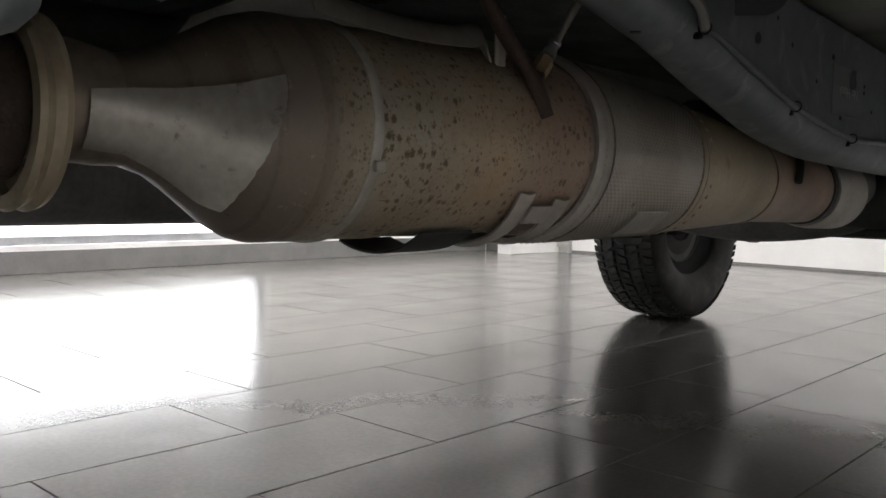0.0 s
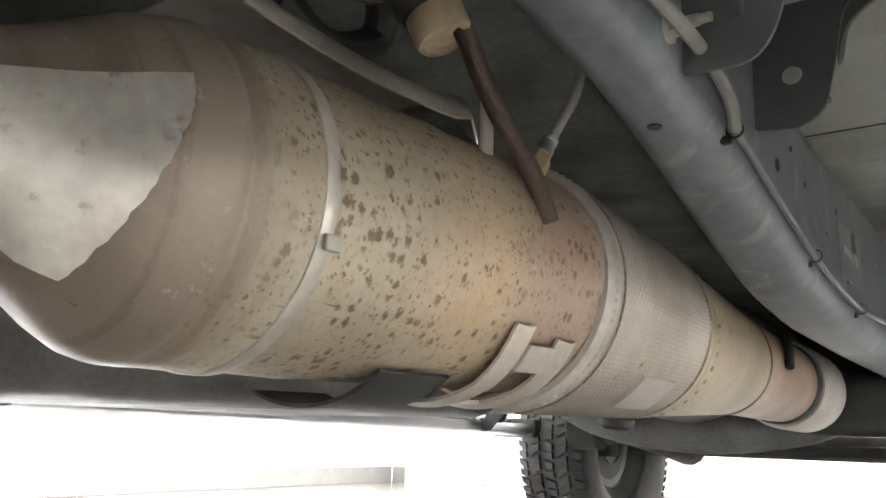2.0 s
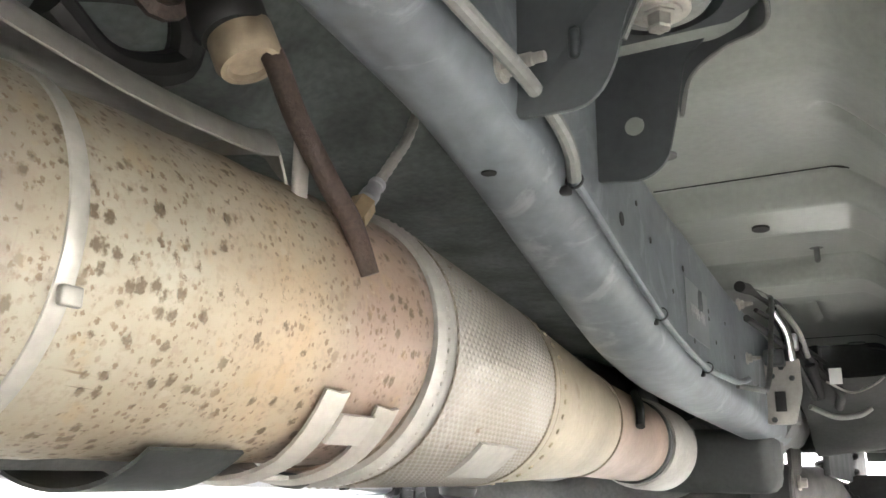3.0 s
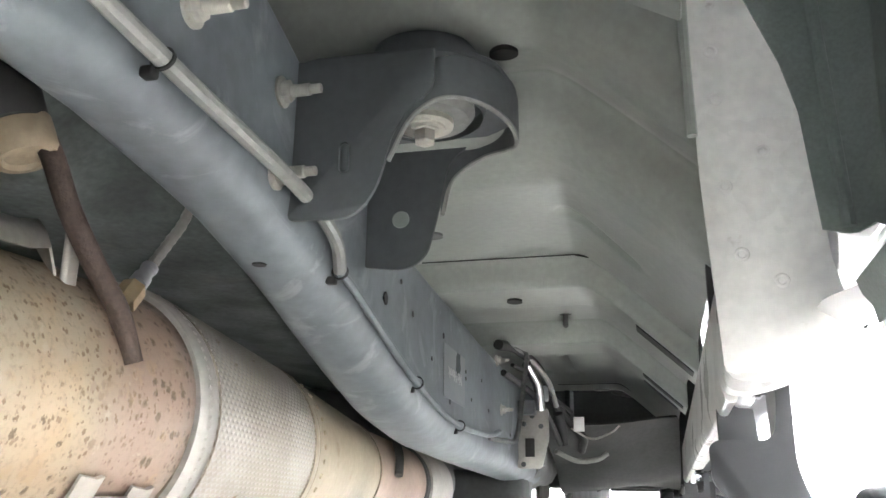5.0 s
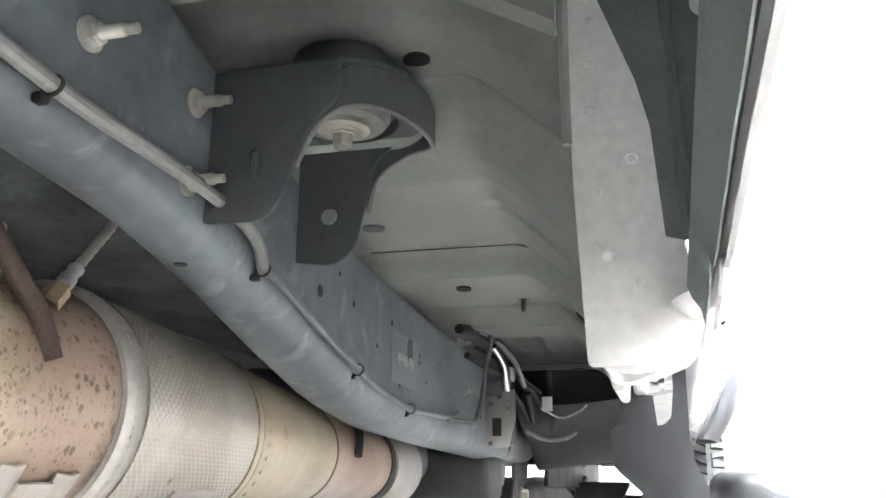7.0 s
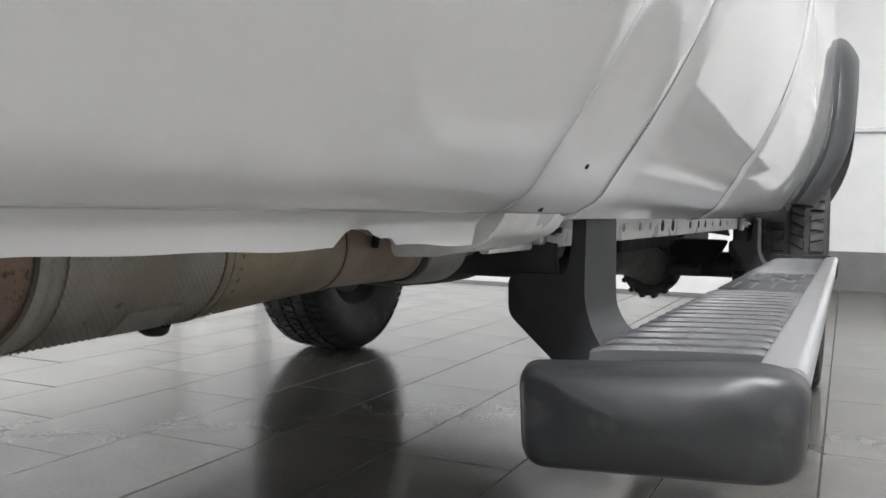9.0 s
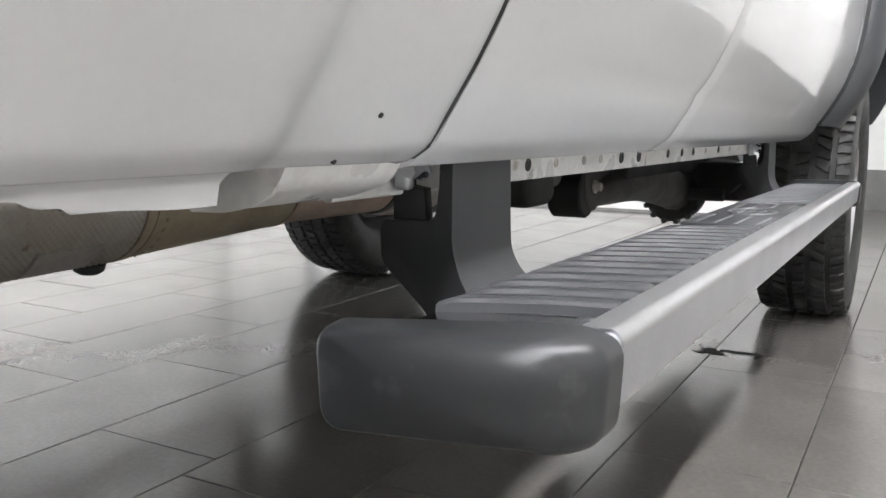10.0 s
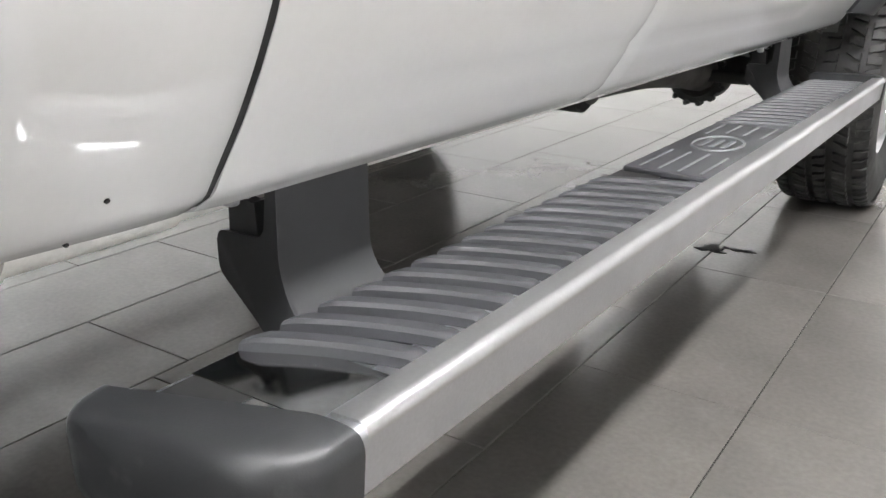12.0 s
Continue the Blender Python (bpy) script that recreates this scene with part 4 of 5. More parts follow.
# dimpled shell
def sx(y):
    k = (y - 1.24)
    return (-0.402, 0.534 - 0.03 * k)


def sring(y, r):
    x, z = sx(y)
    return (y, x, z, r)


bm = B()
lathe_y(bm, [sring(1.186, 0.094), sring(1.189, 0.0995), sring(1.197, 0.1015), sring(1.204, 0.1005), sring(1.206, 0.097)], 96)
part("can_bead", bm, PINK_STEEL, can, "pinkish rolled bead at the can's end")
bm = B()
lathe_y(bm, [sring(1.205, 0.096), sring(1.2065, 0.107), sring(1.212, 0.1105), sring(1.222, 0.1105), sring(1.226, 0.108), sring(1.236, 0.1078)], 96)
part("shell_rim", bm, PALE_STEEL, can, "rolled steel rim of the heat shell")
for k in range(44):
    a = radians(-120 + 4.2 * k)
    x, z = sx(1.217)
    part("rim_dot", lathe(B(), [(-0.001, 0.0021), (0.0007, 0.0016), (0.0011, 0.0006)], (x + 0.1105 * math.cos(a), 1.217, z + 0.1105 * math.sin(a)), (math.cos(a), 0, math.sin(a)), 8, cap1=True), PALE_STEEL, can)
bm = B()
rows = []
NY, NA = 27 * 6, 37 * 6
for i in range(NY + 1):
    y = 1.235 + 0.241 * i / NY
    x0, z0 = sx(y)
    r0 = 0.1085 - 0.012 * (y - 1.235) / 0.241
    row = []
    for k in range(NA + 1):
        a = radians(-125 + 190 * k / NA)
        rr = r0 + 0.0023 * max(0.0, math.cos(math.pi * i / 3) * math.cos(math.pi * k / 3)) ** 1.3
        row.append((x0 + rr * math.cos(a), y, z0 + rr * math.sin(a)))
    rows.append(row)
grid(bm, rows)
lathe_y(bm, [sring(1.235 + 0.241 * k / 6, 0.108 - 0.012 * (k / 6)) for k in range(7)], 40, 64, 236)
part("dimpled_shell", bm, DIMPLED, can, "embossed dimpled steel heat shell", smooth=85)
bm = B()
lathe_y(bm, [sring(1.474, 0.0945), sring(1.478, 0.098), sring(1.488, 0.098), sring(1.493, 0.0955)] + [sring(1.496 + 0.28 * k / 10, 0.0955 - 0.021 * (k / 10)) for k in range(11)] + [sring(1.79, 0.0725)], 96)
part("outlet_cone", bm, TAN_STEEL, can, "golden tan heat-stained cone with a spot-welded seam")
for k in range(26):
    a = radians(-150 + 9.5 * k)
    x, z = sx(1.513)
    r = 0.0952
    bm = B()
    lathe(bm, [(-0.001, 0.0032), (0.001, 0.0026)], (x + r * math.cos(a), 1.513, z + r * math.sin(a)), (math.cos(a), 0, math.sin(a)), 8, cap1=True)
    part("spot_weld", bm, TAN_STEEL, can)
bm = B()
lathe_y(bm, [sring(1.786, 0.0715), sring(1.79, 0.0745), sring(1.80, 0.074), sring(1.805, 0.0705), sring(2.06, 0.066), sring(2.10, 0.064)], 72)
part("outlet_pipe", bm, PINK_STEEL, can, "pinkish heat-stained pipe")
bm = B()
lathe_y(bm, [sring(y, r) for y, r in ((2.10, 0.060), (2.10, 0.072), (2.115, 0.0745), (2.13, 0.0725), (2.145, 0.0755), (2.25, 0.074), (2.27, 0.069), (2.28, 0.05))], 72)
part("outlet_clamp", bm, PALE_STEEL, can, "pale steel band clamp with a dark gap")
bm = B()
lathe_y(bm, [sring(2.075, 0.066), sring(2.078, 0.069), sring(2.095, 0.069), sring(2.1, 0.06)], 64)
part("clamp_gap", bm, DARK, can)
for y, r in ((1.1865, 0.0972), (1.2055, 0.1020), (1.2365, 0.1088), (1.4755, 0.0982), (1.494, 0.0957), (1.7875, 0.0746)):
    bm = B()
    lathe_y(bm, [sring(y - 0.0010, r - 0.0015), sring(y - 0.0006, r + 0.0005), sring(y + 0.0006, r + 0.0005), sring(y + 0.0010, r - 0.0015)], 72)
    part("seam", bm, SEAM, can)
part("front_pipe", tube(B(), smooth_path([(-0.412, 2.24, 0.515), (-0.42, 2.6, 0.53), (-0.45, 3.0, 0.58), (-0.46, 3.4, 0.66)], 6), 0.05, 24), GREY, can)
part("probe", tube(B(), smooth_path([(-0.326, 1.870, 0.514), (-0.330, 1.886, 0.542), (-0.342, 1.906, 0.565)], 4), 0.0065, 10), DARK, can)
# access cover on the dimpled shell
bm = B()
rows = []
for i in range(9):
    y = 1.335 + 0.085 * i / 8
    rows.append([(sx(y)[0] + (0.1095 - 0.012 * (y - 1.235) / 0.241) * math.cos(a), y, sx(y)[1] + (0.1095 - 0.012 * (y - 1.235) / 0.241) * math.sin(a)) for a in (radians(-40 - 24 * k / 8) for k in range(9))])
grid(bm, rows)
part("cover_plate", thick(bm, 0.0035), PALE_STEEL, can, "smooth pale access cover")
for y, a in ((1.20, -100), (1.47, -95)):
    x, z = sx(y)
    part("drain_boss", lathe(B(), [(0, 0.02), (0.008, 0.018), (0.012, 0.012)], (x + 0.1 * math.cos(radians(a)), y, z + 0.1 * math.sin(radians(a))), (math.cos(radians(a)), 0, math.sin(radians(a))), 18, cap1=True), DARK, can)
# thin folded shield over the can, and the riveted bracket that carries it
bm = B()
rows = []
for i in range(13):
    t = i / 12
    y = 0.842 + 0.205 * t
    dip = 0.006 * math.sin(math.pi * t) - 0.004 * ramp(0.9, 1.0, t)
    rows.append([(-0.3235 + 0.002 * t, y, 0.6165 - dip), (-0.3265, y, 0.6275 - dip), (-0.338, y + 0.004, 0.638 - dip), (-0.347, y + 0.006, 0.640 - dip), (-0.40, y + 0.006, 0.645), (-0.50, y, 0.636), (-0.56, y, 0.60)])
rows.append([(-0.3215, 1.055, 0.604), (-0.330, 1.056, 0.612), (-0.342, 1.058, 0.626), (-0.349, 1.058, 0.630), (-0.40, 1.058, 0.638), (-0.50, 1.052, 0.63), (-0.56, 1.052, 0.59)])
grid(bm, rows)
shield = part("heat_shield", thick(bm, 0.0015), SHIELD, truck, "thin bent sheet-metal heat shield over the can")
bm = B()
grid(bm, [[(-0.350 + 0.002 * t, 0.854 + 0.115 * t, 0.636 + 0.070 * t), (-0.352 + 0.002 * t, 0.856 + 0.115 * t, 0.6405 + 0.070 * t), (-0.354 + 0.002 * t, 0.857 + 0.115 * t, 0.650 + 0.070 * t)] for t in (0, 0.25, 0.5, 0.75, 1.0)])
bracket = part("shield_bracket", thick(bm, 0.002), ALU_DULL, shield, "bright sheet-metal bracket with rivets")
for t in (0.12, 0.38, 0.66):
    part("rivet", lathe(B(), [(0, 0.0028), (0.0012, 0.0024), (0.0018, 0.001)], (-0.3525 + 0.002 * t, 0.856 + 0.115 * t, 0.6435 + 0.070 * t), (1, -0.1, -0.3), 10, cap1=True), ZINC, bracket)
# hanger rod, isolator block, sensor
rod = part("hanger_rod", tube(B(), smooth_path([(-0.345, 1.015, 0.712), (-0.322, 1.028, 0.685), (-0.314, 1.050, 0.645), (-0.309, 1.080, 0.612), (-0.303, 1.100, 0.588), (-0.297, 1.112, 0.556)], 7), 0.0078, 12), ROD, truck, "rusty brown exhaust hanger rod")
part("isolator", lathe(B(), [(-0.010, 0.0185), (-0.009, 0.0200), (-0.007, 0.0212), (0.014, 0.0212), (0.018, 0.019), (0.018, 0.015), (0.015, 0.013), (0.015, 0.006)], (-0.336, 1.020, 0.688), (0.35, 0.15, -0.92), 28, cap0=True, cap1=True), BEIGE_RUBBER, rod, "dusty beige rubber isolator")
part("isolator", lathe(B(), [(0, 0.019), (0.012, 0.024), (0.020, 0.021), (0.026, 0.024), (0.050, 0.0235), (0.056, 0.020)], (-0.357, 1.005, 0.742), (0.35, 0.15, -0.92), 24, cap0=True, cap1=True), BLACK_RUBBER, rod)
part("rod_tab", box(B(), -0.334, -0.328, 1.072, 1.086, 0.60, 0.655, 0.003), HANGER, rod)
part("rubber_strap", tube(B(), smooth_path([(-0.40, 0.93, 0.70), (-0.385, 0.97, 0.715), (-0.39, 1.02, 0.73), (-0.41, 1.04, 0.70), (-0.405, 0.98, 0.67), (-0.40, 0.93, 0.685)], 6), 0.013, 10), BLACK_RUBBER, rod)
part("mount_stud", lathe(B(), [(0, 0.02), (0.01, 0.02), (0.012, 0.012), (0.03, 0.011)], (-0.37, 0.985, 0.715), (0.8, -0.5, -0.3), 12, cap1=True), ROD, rod)
sensor = part("sensor", lathe(B(), [(-0.012, 0.0098), (0.006, 0.0098), (0.0075, 0.0085)], (-0.322, 1.138, 0.613), (0.06, 0.6, 0.8), 6, cap1=True), SENSOR, truck, "brass exhaust sensor with braided lead")
part("sensor_collar", lathe(B(), [(0.007, 0.0052), (0.010, 0.0052), (0.0105, 0.0072), (0.019, 0.0072), (0.020, 0.0058), (0.026, 0.0058), (0.027, 0.0066), (0.031, 0.0066), (0.033, 0.0045)], (-0.322, 1.138, 0.613), (0.06, 0.6, 0.8), 12, cap1=True), ALU_DULL, sensor, "silver crimped collar")
part("sensor_lead", tube(B(), smooth_path([(-0.320, 1.158, 0.640), (-0.319, 1.176, 0.663), (-0.318, 1.193, 0.686), (-0.318, 1.21, 0.72)], 6), [0.0040 + 0.0007 * (k % 2) for k in range(19)], 10), PALE_STEEL, sensor)

LAYOUT.pop()
# -- dark running gear further in
LAYOUT.append(GEAR)
def dark_part(name, bm, label="", m=DARK):
    return part(name, bm, m, truck, label)


dark_part("crossmember", tube(B(), smooth_path([(-0.22, 2.60, 0.53), (-0.36, 2.60, 0.53), (-0.46, 2.58, 0.47), (-0.7, 2.58, 0.44), (-0.95, 2.58, 0.47), (-1.1, 2.6, 0.53), (-1.19, 2.6, 0.53)], 6), 0.045, 16), "grey steel crossmember between the rails", GREY)
dark_part("gearbox_mount", box(B(), -0.46, -0.215, 2.46, 2.60, 0.443, 0.57, 0.03), "dark cast gearbox mount", DARK)
dark_part("front_rail", tube(B(), smooth_path([(-0.25, 2.6, 0.60), (-0.26, 3.0, 0.60), (-0.28, 3.4, 0.68), (-0.29, 4.4, 0.70)], 6), 0.06, 12), "front length of the frame rail", GREY)
dark_part("front_rail", tube(B(), smooth_path([(-1.15, 2.6, 0.60), (-1.14, 3.0, 0.60), (-1.12, 3.4, 0.68), (-1.11, 4.4, 0.70)], 6), 0.06, 12), "front length of the frame rail", GREY)
arm = dark_part("radius_arm", tube(B(), smooth_path([(-0.27, 2.84, 0.45), (-0.25, 2.98, 0.455), (-0.22, 3.2, 0.46), (-0.22, 3.5, 0.43), (-0.23, 3.72, 0.40)], 6), [0.04 + 0.0012 * k for k in range(25)], 12), "dark forged radius arm", ARM)
part("arm_bushing", lathe(B(), [(-0.045, 0.055), (-0.04, 0.06), (0.04, 0.06), (0.045, 0.055)], (-0.272, 2.835, 0.450), (1, 0, 0), 28, cap0=True, cap1=True), BLACK_RUBBER, arm)
part("arm_bolt", lathe(B(), [(0, 0.018), (0.006, 0.018), (0.007, 0.012), (0.02, 0.011)], (-0.222, 2.865, 0.468), (1, 0, 0), 6, cap1=True), ZINC, arm)
part("arm_bracket", prism(B(), rounded([(2.80, 0.55), (2.82, 0.42), (2.88, 0.40), (2.96, 0.45), (3.02, 0.55)], 0.03), "x", -0.235, -0.225, 0.001), ARM, arm)
part("arm_bracket", prism(B(), rounded([(2.80, 0.55), (2.82, 0.42), (2.88, 0.40), (2.96, 0.45), (3.02, 0.55)], 0.03), "x", -0.325, -0.315, 0.001), DARK, arm)
far_arm = dark_part("radius_arm", tube(B(), smooth_path([(-1.128, 2.84, 0.45), (-1.15, 2.98, 0.455), (-1.18, 3.2, 0.46), (-1.18, 3.5, 0.43), (-1.17, 3.72, 0.40)], 6), [0.04 + 0.0012 * k for k in range(25)], 12), "dark forged radius arm", ARM)
part("arm_bushing", lathe(B(), [(-0.045, 0.055), (-0.04, 0.06), (0.04, 0.06), (0.045, 0.055)], (-1.128, 2.835, 0.450), (1, 0, 0), 28, cap0=True, cap1=True), BLACK_RUBBER, far_arm)
for x in (-1.085, -1.175):
    part("arm_bracket", prism(B(), rounded([(2.80, 0.55), (2.82, 0.42), (2.88, 0.40), (2.96, 0.45), (3.02, 0.55)], 0.03), "x", x, x + 0.01, 0.001), ARM, far_arm)
axle = dark_part("front_axle", tube(B(), [(0.05, 3.84, 0.41), (-0.25, 3.84, 0.41), (-0.5, 3.84, 0.41), (-1.45, 3.84, 0.41)], 0.045, 18), "dark cast front axle with differential", ARM)
part("differential", lathe(B(), [(-0.10, 0.04), (-0.07, 0.075), (-0.03, 0.092), (0.03, 0.096), (0.09, 0.08), (0.13, 0.05)], (-0.235, 3.76, 0.395), (0, 1, 0), 28, cap0=True, cap1=True), ARM, axle)
part("cover_flange", lathe(B(), [(-0.010, 0.07), (-0.010, 0.090), (0.010, 0.090), (0.010, 0.07)], (-0.235, 3.69, 0.39), (0, 1, 0), 40), DARK, axle)
for k in range(14):
    a = 2 * math.pi * k / 14
    part("cover_bolt", lathe(B(), [(-0.018, 0.0095), (0.018, 0.0095)], (-0.235 + 0.092 * math.cos(a), 3.69, 0.39 + 0.092 * math.sin(a)), (0, 1, 0), 6, cap0=True, cap1=True), DARK, axle)
part("axle_knuckle", prism(B(), rounded([(-0.16, 0.50), (-0.20, 0.41), (-0.14, 0.39), (-0.06, 0.39), (-0.02, 0.43), (0.02, 0.50)], 0.02), "y", 3.70, 3.80, 0.006), DARK, axle)
part("steering_link", tube(B(), smooth_path([(-0.05, 3.62, 0.40), (-0.5, 3.62, 0.40), (-1.0, 3.62, 0.40), (-1.4, 3.62, 0.42)], 5), 0.02, 12), DARK, axle)
part("coil_spring", tube(B(), [(-0.21 + 0.06 * math.cos(a), 3.84 + 0.06 * math.sin(a), 0.46 + 0.3 * a / 37.7) for a in (0.3 * k for k in range(126))], 0.009, 8), DARK, axle)
dark_part("transmission", lathe(B(), [(-0.9, 0.06), (-0.7, 0.13), (-0.3, 0.16), (0.1, 0.15), (0.3, 0.19), (0.6, 0.2)], (-0.72, 3.0, 0.62), (0, 1, 0.02), 28, cap0=True, cap1=True), "grey cast transmission case", GREY)
dark_part("drive_shaft", tube(B(), [(-0.75, -1.0, 0.55), (-0.73, 2.1, 0.62)], 0.045, 20), "long dark steel drive shaft", GREY)
dark_part("fuel_tank", box(B(), -1.40, -0.80, -0.6, 1.9, 0.455, 0.74, 0.05), "dark plastic fuel tank", GREY)
dark_part("skid_plate", box(B(), -1.34, -0.90, 1.95, 2.5, 0.48, 0.52, 0.015), "grey skid plate", GREY)
dark_part("left_floor_pan", box(B(), -1.52, -0.72, 1.1, 3.1, 0.78, 0.80, 0.005), "pale painted floor pan of the far side", PAINT_DULL)
# crossmembers and bed floor take a dark colour in place of shade
bm = B()
for k in range(9):
    y = -1.0 + 0.26 * k
    if y < 1.0:
        box(bm, -1.45, 0.05, y, y + 0.09, 0.90, 0.95, 0.008)
part("bed_crossmembers", bm, DARK, truck, "crossmembers under the load bed, darkened to stand in for shade")
dark_part("bed_floor", box(B(), -1.58, 0.17, -2.0, 1.10, 0.955, 0.97, 0.003), "underside of the load bed, darkened to stand in for shade", DARK)
dark_part("bed_mount", box(B(), -0.46, -0.22, 0.40, 0.60, 0.585, 0.80, 0.03), "grey coated bed mount bracket", FRAME)
# unseen box that shuts the open tail against light from behind
dark_part("tail_blocker", box(B(), -1.6, 0.2, -2.08, -2.005, 0.50, 1.2, 0.02), "unseen dark box added at the tail to block light", DARK)
LAYOUT.pop()
LAYOUT.append(BODY)
# far side: sill, body side
bm = B()
rows = []
for i in range(58):
    y = -2.0 + 6.7 * i / 57
    lo = skin_low(y) if y > 1.2 else 0.57
    rows.append([(2 * CX - skin_x(y, z), y, z) for z in [lo + (1.5 - lo) * k / 12 for k in range(13)]])
grid(bm, rows)
part("far_side_panel", thick(bm, 0.002), PAINT, truck, "white painted body side", smooth=50)
dark_part("far_sill", box(B(), -1.52, -1.40, 1.15, 3.05, 0.56, 0.66, 0.012), "worn white painted sill of the far side", SILL_PAINT)
# unseen sheets over cab and bed front, added to keep lamp light from leaking in
dark_part("roof_blocker", box(B(), 2 * CX - 0.24, 0.24, 1.02, 4.74, 1.49, 1.505, 0.004), "unseen white sheet added over the cab to block lamp light", PAINT)
dark_part("bed_wall_blocker", box(B(), -1.58, 0.16, 1.06, 1.08, 0.97, 1.48, 0.004), "unseen white sheet added at the bed front to block light", PAINT)
# cab bulkhead and bonnet mass, closing the view up between the rails
dark_part("bulkhead", box(B(), -1.5, 0.06, 3.10, 3.16, 0.56, 1.4, 0.01), "dark bulkhead", DARK)
dark_part("inner_fender", box(B(), -0.20, -0.185, 3.0, 4.6, 0.50, 1.3, 0.004), "dark inner fender panel", DARK)
dark_part("wheelhouse_liner", (lambda b: (grid(b, [[(x, AY + (AR + 0.01) * math.cos(a), AZ + (AR + 0.01) * math.sin(a)) for x in (-0.18, 0.0, 0.1, 0.2)] for a in (radians(178 - 176 * k / 20) for k in range(21))]), thick(b, 0.004))[1])(B()), "black fibrous wheel housing liner", DARK)
dark_part("wheelhouse_liner", (lambda b: (grid(b, [[(x, AY + (AR + 0.01) * math.cos(a), AZ + (AR + 0.01) * math.sin(a)) for x in (-1.23, -1.4, -1.5, -1.6)] for a in (radians(178 - 176 * k / 20) for k in range(21))]), thick(b, 0.004))[1])(B()), "black fibrous wheel housing liner", DARK)
# insulation apron ahead of the floor pan
bm = B()
grid(bm, [[(x, 2.62 + 0.35 * k / 8 + 0.05 * math.sin(9 * x), 0.695 - 0.14 * math.sin(1.4 * k / 8) + 0.012 * math.sin(14 * x + k)) for x in (-0.2 + 0.29 * j / 14 for j in range(15))] for k in range(9)])
part("insulation_apron", thick(bm, 0.006), DARK, truck, "dark fibrous insulation apron", smooth=60)
LAYOUT.pop()
LAYOUT.append(CHASSIS)
# wiring and connectors on the rail
loom = part("wiring_loom", tube(B(), smooth_path([(-0.20, 2.02, 0.735), (-0.19, 2.16, 0.752), (-0.165, 2.28, 0.735), (-0.155, 2.36, 0.70), (-0.135, 2.46, 0.66), (-0.10, 2.5, 0.62), (-0.11, 2.6, 0.60)], 6), 0.009, 10), BLACK_RUBBER, truck, "black wiring loom with clipped connectors")
part("loom_sleeve", tube(B(), smooth_path([(-0.180, 2.22, 0.735), (-0.165, 2.26, 0.70), (-0.162, 2.28, 0.655)], 5), 0.010, 12), CHROME, loom, "bright foil sleeve")
part("loom_tube", tube(B(), smooth_path([(-0.205, 2.05, 0.742), (-0.18, 2.20, 0.748), (-0.150, 2.30, 0.715), (-0.140, 2.36, 0.67)], 6), 0.005, 10), SLEEVE, loom)
part("loom_tube", tube(B(), smooth_path([(-0.205, 2.10, 0.70), (-0.185, 2.22, 0.69), (-0.168, 2.30, 0.675), (-0.15, 2.38, 0.63), (-0.14, 2.42, 0.60)], 6), 0.006, 10), BLACK_RUBBER, loom)
part("loom_tube", tube(B(), smooth_path([(-0.195, 2.14, 0.72), (-0.175, 2.25, 0.715), (-0.15, 2.33, 0.69), (-0.115, 2.42, 0.665)], 6), 0.004, 8), BLACK_RUBBER, loom)
clip_plate = part("connector_plate", prism(B(), rounded([(-0.212, 0.545), (-0.212, 0.66), (-0.150, 0.66), (-0.150, 0.60), (-0.165, 0.545)], 0.006), "y", 2.30, 2.306, 0.0008), PALE_STEEL, loom, "pale steel plate with a square hole")
part("plate_window", box(B(), -0.196, -0.178, 2.2965, 2.2995, 0.567, 0.602, 0.0006), BLACK_RUBBER, loom)
for px, pz in ((-0.198, 0.63), (-0.182, 0.645), (-0.165, 0.625), (-0.2, 0.553)):
    part("plate_bolt", lathe(B(), [(0, 0.0055), (0.004, 0.005), (0.005, 0.003)], (px, 2.2995, pz), (0, -1, 0), 6, cap1=True), BRACKET, loom)
part("connector", box(B(), -0.205, -0.172, 2.26, 2.295, 0.645, 0.672, 0.003), BRACKET, loom)
part("connector", box(B(), -0.172, -0.148, 2.27, 2.297, 0.672, 0.70, 0.003), ALU_DULL, loom)
part("connector", box(B(), -0.205, -0.165, 2.31, 2.40, 0.55, 0.64, 0.005), GREY, loom)
part("connector", tube(B(), [(-0.142, 2.40, 0.66), (-0.135, 2.42, 0.625), (-0.135, 2.43, 0.60)], 0.011, 12), BLACK_RUBBER, loom)
part("tag", box(B(), -0.112, -0.09, 2.42, 2.422, 0.625, 0.655, 0.0008), SIGN_WHITE, loom)
part("hose", tube(B(), smooth_path([(-0.15, 2.42, 0.585), (-0.11, 2.46, 0.568), (-0.07, 2.48, 0.572), (-0.05, 2.50, 0.585)], 6), 0.005, 10), SLEEVE, loom)
part("hose", tube(B(), smooth_path([(-0.12, 2.46, 0.635), (-0.08, 2.48, 0.615), (-0.04, 2.46, 0.625), (-0.02, 2.46, 0.64)], 6), 0.0022, 8), PALE_STEEL, loom)

LAYOUT.pop()


